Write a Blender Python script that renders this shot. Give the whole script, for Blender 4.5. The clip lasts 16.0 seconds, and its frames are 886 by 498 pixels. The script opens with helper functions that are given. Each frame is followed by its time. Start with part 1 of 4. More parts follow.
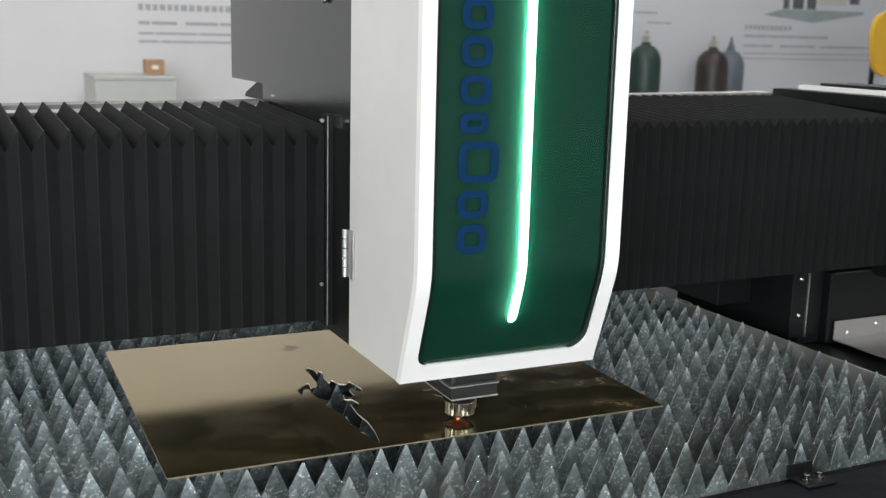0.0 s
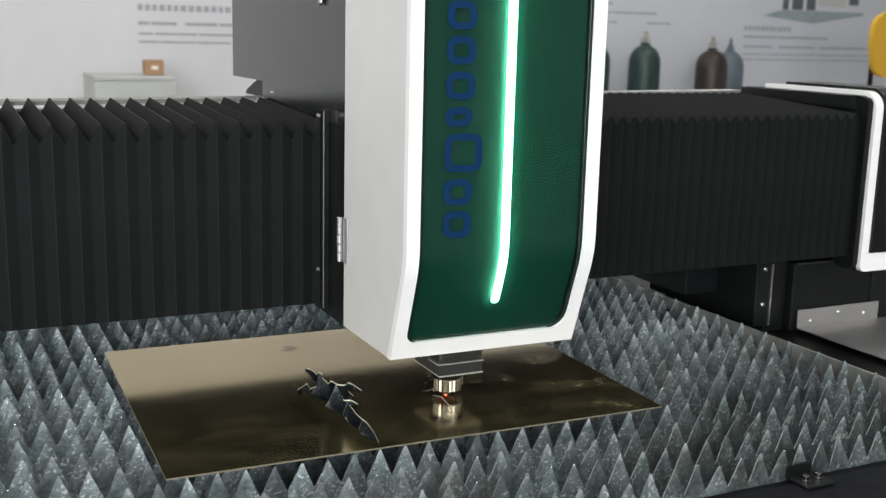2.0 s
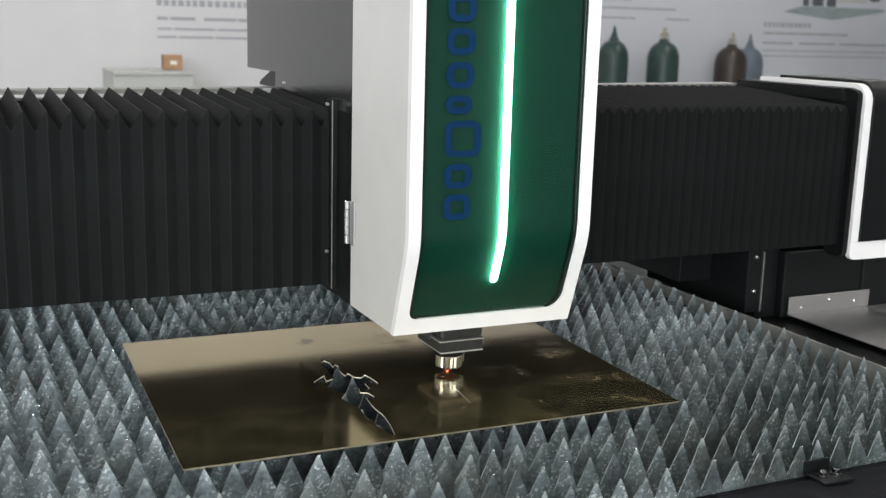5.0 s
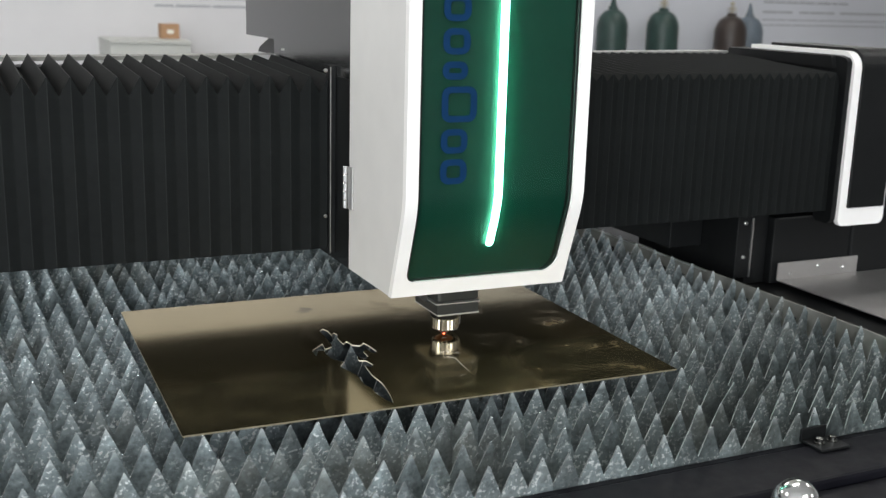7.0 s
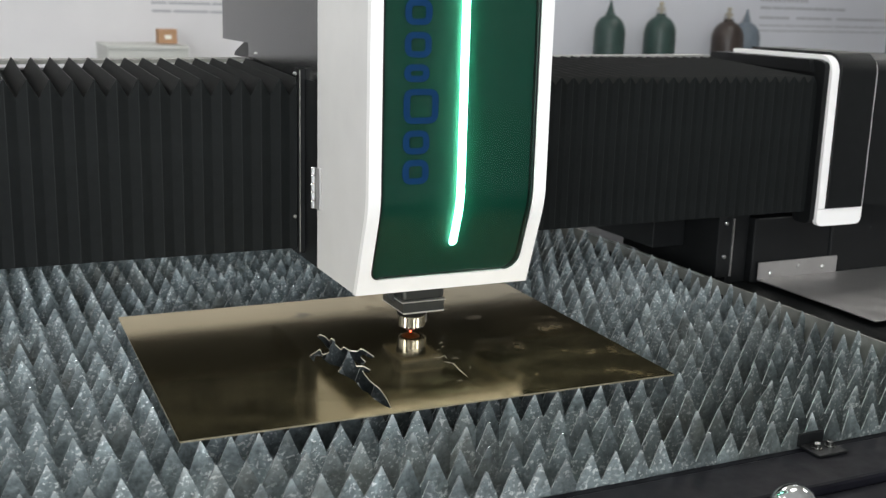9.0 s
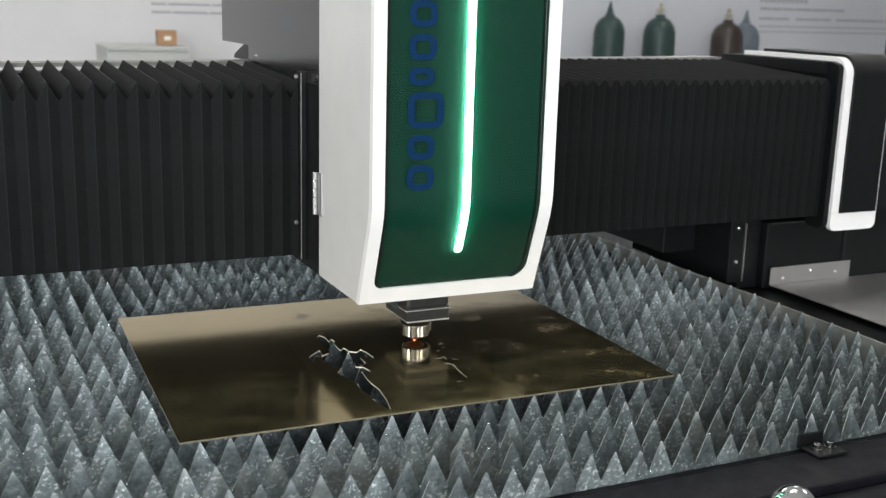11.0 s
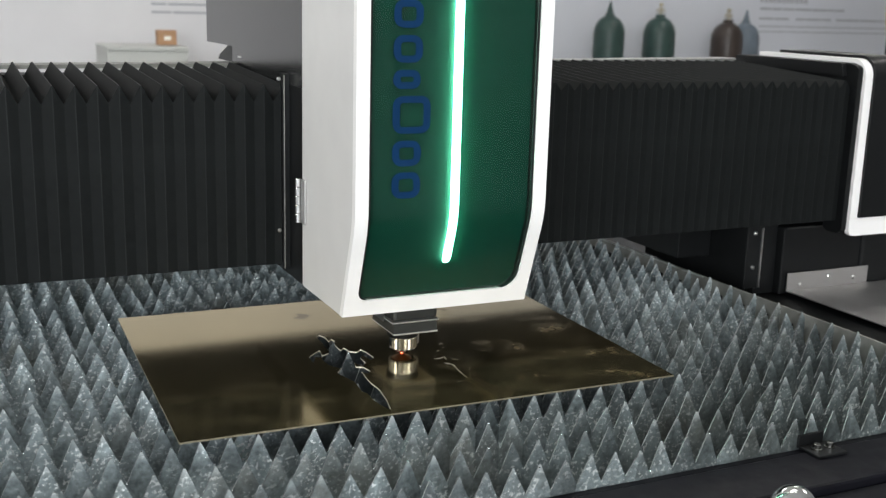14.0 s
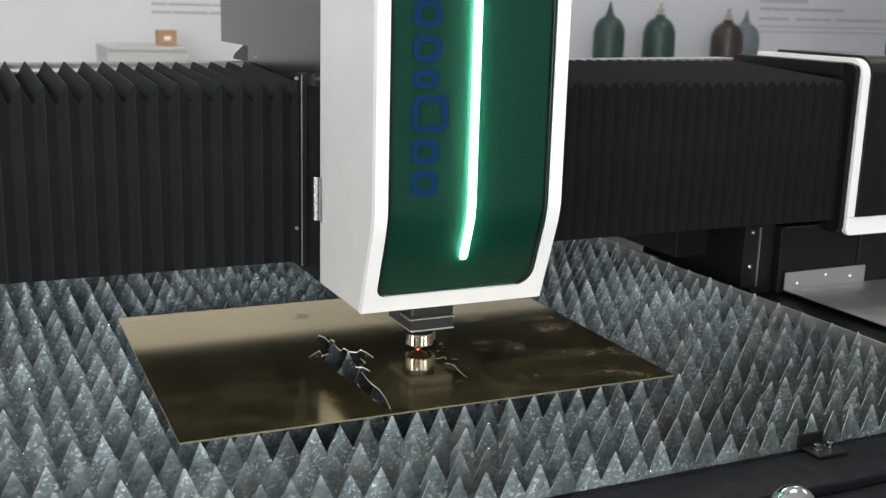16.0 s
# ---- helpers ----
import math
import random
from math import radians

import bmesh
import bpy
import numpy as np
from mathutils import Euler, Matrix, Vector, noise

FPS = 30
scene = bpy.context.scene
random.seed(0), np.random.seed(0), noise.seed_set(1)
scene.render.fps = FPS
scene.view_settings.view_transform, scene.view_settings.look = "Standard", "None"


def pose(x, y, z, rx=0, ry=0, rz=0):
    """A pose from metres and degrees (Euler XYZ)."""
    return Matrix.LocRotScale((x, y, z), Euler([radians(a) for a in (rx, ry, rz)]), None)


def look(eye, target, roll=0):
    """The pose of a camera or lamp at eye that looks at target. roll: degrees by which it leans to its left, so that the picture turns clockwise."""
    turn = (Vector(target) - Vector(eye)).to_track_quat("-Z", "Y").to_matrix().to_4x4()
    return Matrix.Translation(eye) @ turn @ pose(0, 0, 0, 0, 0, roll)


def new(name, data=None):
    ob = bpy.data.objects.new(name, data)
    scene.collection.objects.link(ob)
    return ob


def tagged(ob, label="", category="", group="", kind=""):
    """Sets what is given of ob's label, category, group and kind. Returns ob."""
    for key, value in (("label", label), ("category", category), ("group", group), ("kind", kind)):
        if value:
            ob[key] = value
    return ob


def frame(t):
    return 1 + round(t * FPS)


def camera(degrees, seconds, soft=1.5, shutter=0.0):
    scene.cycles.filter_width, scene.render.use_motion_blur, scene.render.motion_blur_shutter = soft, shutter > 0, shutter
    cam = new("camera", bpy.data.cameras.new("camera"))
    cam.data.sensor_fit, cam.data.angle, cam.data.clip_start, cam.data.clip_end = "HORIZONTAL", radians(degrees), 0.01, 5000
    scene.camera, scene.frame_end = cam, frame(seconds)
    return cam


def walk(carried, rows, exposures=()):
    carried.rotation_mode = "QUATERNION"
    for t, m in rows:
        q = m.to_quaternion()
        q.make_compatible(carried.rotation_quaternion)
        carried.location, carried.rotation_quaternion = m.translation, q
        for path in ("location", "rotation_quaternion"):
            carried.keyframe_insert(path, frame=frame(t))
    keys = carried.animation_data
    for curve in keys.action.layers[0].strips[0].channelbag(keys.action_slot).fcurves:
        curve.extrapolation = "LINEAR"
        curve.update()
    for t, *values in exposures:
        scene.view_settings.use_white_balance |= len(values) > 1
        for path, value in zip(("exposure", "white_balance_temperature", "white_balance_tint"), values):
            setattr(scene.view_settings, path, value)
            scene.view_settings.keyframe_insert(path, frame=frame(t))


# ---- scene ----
EYE = (-0.037, -0.976, 1.346)
TOP = 0.90                     # height of the tooth tips over the hall floor
cam = camera(44.92, 16.0, soft=1.3)
cam.data.dof.use_dof, cam.data.dof.focus_distance, cam.data.dof.aperture_fstop = True, 1.30, 9.5
# seconds, tilt, roll, turn, lift of the eye
CAM = [
    (0, 78.469, -1.378, -25.504, 0.0068),
    (0.5, 78.506, -1.402, -25.534, 0.0069),
    (1, 78.506, -1.402, -25.534, 0.0069),
    (1.5, 78.499, -1.419, -25.530, 0.0069),
    (2, 78.499, -1.419, -25.530, 0.0069),
    (2.5, 78.469, -1.396, -25.416, 0.0064),
    (3, 78.422, -1.376, -25.304, 0.0064),
    (3.5, 78.331, -1.545, -24.700, 0.0048),
    (4, 78.311, -1.506, -24.587, 0.0042),
    (4.2, 78.315, -1.507, -24.583, 0.0041),
    (6.3, 77.712, -1.611, -24.634, 0.0007),
    (6.5, 77.215, -1.647, -24.638, 0.0006),
    (7, 76.709, -1.545, -24.673, 0),
    (7.5, 76.699, -1.540, -24.726, 0),
    (8, 76.868, -1.534, -24.739, 0),
    (8.5, 76.934, -1.545, -24.781, 0),
    (9, 76.992, -1.571, -24.802, 0),
    (9.2, 77.032, -1.560, -24.820, 0),
    (11.5, 77.049, -1.553, -24.827, 0),
    (16, 77.049, -1.553, -24.827, 0),
]
# seconds, travel of the head along the gantry, travel of the gantry along the bed
TRAVEL = [
    (0, 0.0111, -0.1887),
    (0.5, 0.0203, -0.2279),
    (1, 0.0278, -0.1927),
    (1.5, 0.0303, -0.1470),
    (2, 0.0362, -0.1045),
    (2.5, 0.0403, -0.0892),
    (3, 0.0285, -0.0683),
    (3.5, 0.0261, -0.0372),
    (4, 0.0346, -0.0379),
    (4.2, 0.0365, -0.0375),
    (6.3, 0.0625, -0.0285),
    (6.5, 0.0621, -0.0205),
    (7, 0.0561, -0.0120),
    (7.5, 0.0444, 0.0047),
    (8, 0.0429, -0.0067),
    (8.5, 0.0324, 0.0009),
    (9, 0.0297, 0.0330),
    (9.2, 0.0285, 0.0455),
    (11.3, 0.0175, -0.0040),
    (11.5, 0.0134, -0.0031),
    (12, 0.0026, -0.0011),
    (12.5, 0.0000, -0.0000),
    (13, -0.0136, -0.0043),
    (13.5, -0.0168, -0.0220),
    (14, -0.0157, -0.0453),
    (14.5, -0.0054, -0.0186),
    (15, -0.0029, -0.0536),
    (15.5, 0.0012, -0.0497),
    (16, 0.0103, -0.0391),
]

walk(cam, [(t, pose(EYE[0], EYE[1], EYE[2] + up, rx, ry, rz)) for t, rx, ry, rz, up in CAM])

# ---------------------------------------------------------------- light
world = bpy.data.worlds.new("hall_daylight")
scene.world = world
world.use_nodes = True
wn = world.node_tree.nodes
sky = wn.new("ShaderNodeTexSky")
sky.sky_type, sky.sun_disc = "NISHITA", False
sky.sun_elevation, sky.sun_rotation = radians(40), radians(160)
wn["Background"].inputs[1].default_value = 0.1
world.node_tree.links.new(sky.outputs[0], wn["Background"].inputs[0])
scene.view_settings.exposure = -0.25


def area(name, m, sx, sy, watts, colour):
    data = bpy.data.lights.new(name, "AREA")
    data.shape, data.size, data.size_y, data.energy, data.color = "RECTANGLE", sx, sy, watts, colour
    ob = new(name, data)
    ob.matrix_world = m
    return ob


# daylight through the shop-front windows behind the camera
area("window_daylight", look((-3.4, -6.7, 2.2), (0.5, 0.6, 1.0)), 6.4, 2.6, 660, (0.94, 0.97, 1.0))
# rows of ceiling panels
for cx in (-2.5, 1.5, 5.5):
    for cy in (-3.0, 1.2, 4.6):
        area("ceiling_panel_light", look((cx, cy, 4.05), (cx, cy, 0)), 1.2, 0.6, 44, (1.0, 0.97, 0.93))


# ---------------------------------------------------------------- materials
def mat(name, colour, rough=0.5, metal=0.0, vary=0.12, scale=30.0, bump=0.0, bscale=200.0, emit=None, power=0.0, coat=0.0, rvary=0.0, spec=0.5):
    m = bpy.data.materials.new(name)
    m.use_nodes = True
    nt = m.node_tree
    b = nt.nodes["Principled BSDF"]
    b.inputs["Base Color"].default_value = (*colour, 1)
    b.inputs["Roughness"].default_value = rough
    b.inputs["Metallic"].default_value = metal
    b.inputs["Coat Weight"].default_value = coat
    b.inputs["Specular IOR Level"].default_value = spec
    tc = nt.nodes.new("ShaderNodeTexCoord")
    if vary > 0:
        n1 = nt.nodes.new("ShaderNodeTexNoise")
        n1.inputs["Scale"].default_value, n1.inputs["Detail"].default_value = scale, 6
        n2 = nt.nodes.new("ShaderNodeTexNoise")
        n2.inputs["Scale"].default_value, n2.inputs["Detail"].default_value = scale * 0.13, 3
        nt.links.new(tc.outputs["Object"], n1.inputs["Vector"])
        nt.links.new(tc.outputs["Object"], n2.inputs["Vector"])
        add = nt.nodes.new("ShaderNodeMath")
        nt.links.new(n1.outputs["Fac"], add.inputs[0])
        nt.links.new(n2.outputs["Fac"], add.inputs[1])
        rng = nt.nodes.new("ShaderNodeMapRange")
        rng.inputs["From Min"].default_value, rng.inputs["From Max"].default_value = 0.6, 1.4
        rng.inputs["To Min"].default_value, rng.inputs["To Max"].default_value = 1 - vary, 1 + vary
        nt.links.new(add.outputs[0], rng.inputs["Value"])
        mul = nt.nodes.new("ShaderNodeVectorMath")
        mul.operation = "SCALE"
        mul.inputs[0].default_value = colour
        nt.links.new(rng.outputs[0], mul.inputs["Scale"])
        nt.links.new(mul.outputs[0], b.inputs["Base Color"])
        if rvary > 0:
            rr = nt.nodes.new("ShaderNodeMapRange")
            rr.inputs["From Min"].default_value, rr.inputs["From Max"].default_value = 0.35, 0.65
            rr.inputs["To Min"].default_value, rr.inputs["To Max"].default_value = rough - rvary, rough + rvary
            nt.links.new(n1.outputs["Fac"], rr.inputs["Value"])
            nt.links.new(rr.outputs[0], b.inputs["Roughness"])
    if bump > 0:
        nb = nt.nodes.new("ShaderNodeTexNoise")
        nb.inputs["Scale"].default_value, nb.inputs["Detail"].default_value = bscale, 4
        nt.links.new(tc.outputs["Object"], nb.inputs["Vector"])
        bp = nt.nodes.new("ShaderNodeBump")
        bp.inputs["Strength"].default_value, bp.inputs["Distance"].default_value = bump, 0.0005
        nt.links.new(nb.outputs["Fac"], bp.inputs["Height"])
        nt.links.new(bp.outputs[0], b.inputs["Normal"])
    if emit:
        b.inputs["Emission Color"].default_value = (*emit, 1)
        b.inputs["Emission Strength"].default_value = power
    return m


M_WALL = mat("white_wall_paint", (0.68, 0.675, 0.685), 0.8, vary=0.03, scale=6, bump=0.1)
M_CEIL = mat("ceiling_paint", (0.78, 0.78, 0.77), 0.9, vary=0.02, scale=5)
M_FLOOR = mat("grey_epoxy_floor", (0.30, 0.31, 0.31), 0.3, vary=0.1, scale=8)
M_BLACK = mat("black_powder_coat", (0.0075, 0.0082, 0.0086), 0.40, vary=0.2, scale=60, bump=0.15, bscale=900, spec=0.22)
M_FRAME = mat("blue_black_frame_paint", (0.0068, 0.0070, 0.0100), 0.5, vary=0.25, scale=40, bump=0.12, bscale=700, rvary=0.08, spec=0.12)
M_GREY = mat("dark_grey_gloss_paint", (0.018, 0.019, 0.019), 0.2, vary=0.08, scale=40, bump=0.05, bscale=900, spec=0.7)
M_CREASE = mat("worn_fold_edge", (0.0105, 0.0120, 0.0120), 0.6, vary=0.4, scale=25, spec=0.2)
M_FABRIC = mat("black_bellows_fabric", (0.0066, 0.0078, 0.0078), 0.65, vary=0.25, scale=90, bump=0.25, bscale=1500, spec=0.12)
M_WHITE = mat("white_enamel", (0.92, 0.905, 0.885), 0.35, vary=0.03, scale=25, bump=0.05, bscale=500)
# the shell's white, greyed so that the sides' shade is in the colour
M_SIDE = mat("shaded_white_enamel", (0.70, 0.69, 0.665), 0.38, vary=0.04, scale=25, bump=0.05, bscale=500)
M_CHROME = mat("polished_chrome", (0.75, 0.75, 0.74), 0.14, metal=1.0, vary=0.06, scale=80)
M_STEEL = mat("brushed_stainless", (0.52, 0.51, 0.50), 0.42, metal=0.85, vary=0.08, scale=60, rvary=0.08)
M_RAIL = mat("worn_grey_rail_steel", (0.27, 0.27, 0.245), 0.45, metal=0.5, vary=0.3, scale=50, bump=0.2, bscale=300, rvary=0.1)
M_SPARK = mat("glowing_sparks", (0.9, 0.4, 0.1), 0.5, vary=0, emit=(1.0, 0.37, 0.17), power=130.0)
M_ZINC = mat("zinc_bolt", (0.62, 0.62, 0.60), 0.3, metal=1.0, vary=0.1, scale=150)
M_BOLTD = mat("dark_oily_bolt", (0.20, 0.20, 0.19), 0.25, metal=1.0, vary=0.25, scale=200)
M_COPPER = mat("copper_nozzle", (0.62, 0.27, 0.14), 0.3, metal=1.0, vary=0.1, scale=150)
M_DARKSTEEL = mat("anodised_mount", (0.040, 0.042, 0.040), 0.38, metal=0.2, vary=0.15, scale=90)
M_LED = mat("led_strip_glow", (0.8, 0.9, 0.85), 0.5, vary=0, emit=(0.50, 1.0, 0.80), power=34.0)
M_BOARD = mat("green_diffuser_board", (0.004, 0.090, 0.062), 0.6, vary=0.06, scale=20)
M_BLUE = mat("blue_vinyl_mark", (0.0015, 0.026, 0.082), 0.5, vary=0.15, scale=60, spec=0.15)
M_RED = mat("red_pilot_glow", (0.6, 0.05, 0.03), 0.4, vary=0, emit=(1.0, 0.16, 0.10), power=14.0)
M_BOTTLE_G = mat("green_cylinder_paint", (0.022, 0.050, 0.043), 0.4, vary=0.4, scale=14)
M_BOTTLE_D = mat("dark_red_cylinder_paint", (0.042, 0.030, 0.025), 0.4, vary=0.4, scale=10)
M_BOTTLE_B = mat("blue_grey_cylinder_paint", (0.12, 0.15, 0.18), 0.45, vary=0.2, scale=12)
M_VALVE = mat("cast_brass_valve", (0.46, 0.42, 0.32), 0.4, metal=0.7, vary=0.2, scale=60)
M_CABINET = mat("grey_cabinet_paint", (0.52, 0.53, 0.50), 0.5, vary=0.04, scale=12)
M_CARD = mat("brown_cardboard", (0.42, 0.25, 0.14), 0.8, vary=0.12, scale=40)
M_PAPER = mat("white_label_paper", (0.82, 0.80, 0.72), 0.7, vary=0.03)
M_YELLOW = mat("yellow_chair_plastic", (0.72, 0.42, 0.03), 0.35, vary=0.06, scale=10)
M_INK = mat("grey_print", (0.38, 0.39, 0.42), 0.7, vary=0.06)
M_INKD = mat("dark_print", (0.11, 0.12, 0.13), 0.7, vary=0.2)
M_INKG = mat("teal_print", (0.30, 0.35, 0.355), 0.7, vary=0.2, scale=12)
M_POSTER = mat("printed_wall_sheet", (0.60, 0.615, 0.66), 0.6, vary=0.03, scale=3)


# centres, from the bed's origin, of the slats' painted shade and darker corner
CUT_SHADE = (0.40 - 0.4 + 0.05, 0.21 - 0.9 + 0.05, TOP - 0.02)
# slats grow darker towards this point at the front right
DARK_CORNER = (0.92 - 0.4 + 0.05, -0.10 - 0.9 + 0.05, TOP - 0.02)


def slat_material():
    m = mat("galvanised_slat_steel", (0.272, 0.322, 0.332), 0.36, metal=0.42, vary=0.6, scale=170, bump=0.6, bscale=330, rvary=0.08)
    nt = m.node_tree
    b = nt.nodes["Principled BSDF"]
    src = b.inputs["Base Color"].links[0].from_socket
    tc = nt.nodes.new("ShaderNodeTexCoord")
    # spatter: bright molten specks
    vor = nt.nodes.new("ShaderNodeTexNoise")
    vor.inputs["Scale"].default_value, vor.inputs["Detail"].default_value = 250, 5
    nt.links.new(tc.outputs["Object"], vor.inputs["Vector"])
    sp = nt.nodes.new("ShaderNodeMapRange")
    sp.inputs["From Min"].default_value, sp.inputs["From Max"].default_value = 0.54, 0.64
    nt.links.new(vor.outputs["Fac"], sp.inputs["Value"])
    n = nt.nodes.new("ShaderNodeTexNoise")
    n.inputs["Scale"].default_value = 22
    nt.links.new(tc.outputs["Object"], n.inputs["Vector"])
    gate = nt.nodes.new("ShaderNodeMapRange")
    gate.inputs["From Min"].default_value, gate.inputs["From Max"].default_value = 0.38, 0.56
    nt.links.new(n.outputs["Fac"], gate.inputs["Value"])
    mu = nt.nodes.new("ShaderNodeMath")
    mu.operation = "MULTIPLY"
    nt.links.new(sp.outputs[0], mu.inputs[0])
    nt.links.new(gate.outputs[0], mu.inputs[1])
    mix = nt.nodes.new("ShaderNodeMix")
    mix.data_type = "RGBA"
    nt.links.new(mu.outputs[0], mix.inputs[0])
    nt.links.new(src, mix.inputs[6])
    mix.inputs[7].default_value = (0.86, 0.90, 0.90, 1)
    # rust-brown smoke stains in broad patches
    n3 = nt.nodes.new("ShaderNodeTexNoise")
    n3.inputs["Scale"].default_value, n3.inputs["Detail"].default_value = 7, 5
    nt.links.new(tc.outputs["Object"], n3.inputs["Vector"])
    g3 = nt.nodes.new("ShaderNodeMapRange")
    g3.inputs["From Min"].default_value, g3.inputs["From Max"].default_value = 0.52, 0.75
    g3.inputs["To Max"].default_value = 0.75
    nt.links.new(n3.outputs["Fac"], g3.inputs["Value"])
    # shade under the cut shape put into the colour; darker round the front right corner
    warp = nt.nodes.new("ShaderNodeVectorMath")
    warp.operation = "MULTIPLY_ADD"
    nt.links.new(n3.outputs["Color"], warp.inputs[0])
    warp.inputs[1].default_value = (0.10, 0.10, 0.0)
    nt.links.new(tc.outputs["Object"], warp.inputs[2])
    darkenings = []
    for centre, near, far, most in ((CUT_SHADE, 0.10, 0.17, 0.72), (DARK_CORNER, 0.15, 0.60, 0.85)):
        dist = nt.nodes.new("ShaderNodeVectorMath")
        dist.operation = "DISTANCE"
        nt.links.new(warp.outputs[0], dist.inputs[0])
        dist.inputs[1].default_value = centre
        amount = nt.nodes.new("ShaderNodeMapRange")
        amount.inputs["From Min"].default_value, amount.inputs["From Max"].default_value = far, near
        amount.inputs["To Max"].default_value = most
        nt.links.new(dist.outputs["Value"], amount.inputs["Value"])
        darkenings.append(amount)
    mix2 = nt.nodes.new("ShaderNodeMix")
    mix2.data_type = "RGBA"
    nt.links.new(g3.outputs[0], mix2.inputs[0])
    nt.links.new(mix.outputs[2], mix2.inputs[6])
    mix2.inputs[7].default_value = (0.19, 0.18, 0.145, 1)
    for amount, colour in zip(darkenings, ((0.10, 0.11, 0.11, 1), (0.36, 0.365, 0.345, 1))):
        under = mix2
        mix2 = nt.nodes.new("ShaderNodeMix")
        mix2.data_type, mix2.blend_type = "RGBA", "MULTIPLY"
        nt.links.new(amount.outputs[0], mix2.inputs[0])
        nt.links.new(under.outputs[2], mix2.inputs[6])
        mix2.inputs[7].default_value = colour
    # each tooth a tone of its own
    sx = nt.nodes.new("ShaderNodeSeparateXYZ")
    nt.links.new(tc.outputs["Object"], sx.inputs[0])
    dv = nt.nodes.new("ShaderNodeMath")
    dv.operation = "MULTIPLY_ADD"
    nt.links.new(sx.outputs["X"], dv.inputs[0])
    dv.inputs[1].default_value, dv.inputs[2].default_value = 1 / 0.030, 0.5 + 0.4 / 0.030
    fl = nt.nodes.new("ShaderNodeMath")
    fl.operation = "FLOOR"
    nt.links.new(dv.outputs[0], fl.inputs[0])
    oi = nt.nodes.new("ShaderNodeObjectInfo")
    ad = nt.nodes.new("ShaderNodeMath")
    ad.operation = "MULTIPLY_ADD"
    nt.links.new(oi.outputs["Random"], ad.inputs[0])
    ad.inputs[1].default_value = 917.0
    nt.links.new(fl.outputs[0], ad.inputs[2])
    wh = nt.nodes.new("ShaderNodeTexWhiteNoise")
    wh.noise_dimensions = "1D"
    nt.links.new(ad.outputs[0], wh.inputs["W"])
    tone = nt.nodes.new("ShaderNodeMapRange")
    tone.inputs["To Min"].default_value, tone.inputs["To Max"].default_value = 0.60, 1.32
    nt.links.new(wh.outputs["Value"], tone.inputs["Value"])
    sc = nt.nodes.new("ShaderNodeVectorMath")
    sc.operation = "SCALE"
    nt.links.new(mix2.outputs[2], sc.inputs[0])
    nt.links.new(tone.outputs[0], sc.inputs["Scale"])
    # tips rubbed bright by the sheets laid on them
    tip = nt.nodes.new("ShaderNodeMapRange")
    tip.inputs["From Min"].default_value, tip.inputs["From Max"].default_value = TOP - 0.012, TOP - 0.001
    nt.links.new(sx.outputs["Z"], tip.inputs["Value"])
    tn = nt.nodes.new("ShaderNodeMath")
    tn.operation = "MULTIPLY"
    nt.links.new(tip.outputs[0], tn.inputs[0])
    nt.links.new(wh.outputs["Value"], tn.inputs[1])
    mix4 = nt.nodes.new("ShaderNodeMix")
    mix4.data_type = "RGBA"
    nt.links.new(tn.outputs[0], mix4.inputs[0])
    nt.links.new(sc.outputs[0], mix4.inputs[6])
    mix4.inputs[7].default_value = (0.62, 0.66, 0.66, 1)
    nt.links.new(mix4.outputs[2], b.inputs["Base Color"])
    return m


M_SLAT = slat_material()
M_EDGE = mat("cut_slat_edge", (0.34, 0.36, 0.355), 0.38, metal=0.6, vary=0.75, scale=120)
M_SLAG = mat("frozen_slag_bead", (0.72, 0.76, 0.75), 0.25, metal=0.8, vary=0.3, scale=300)


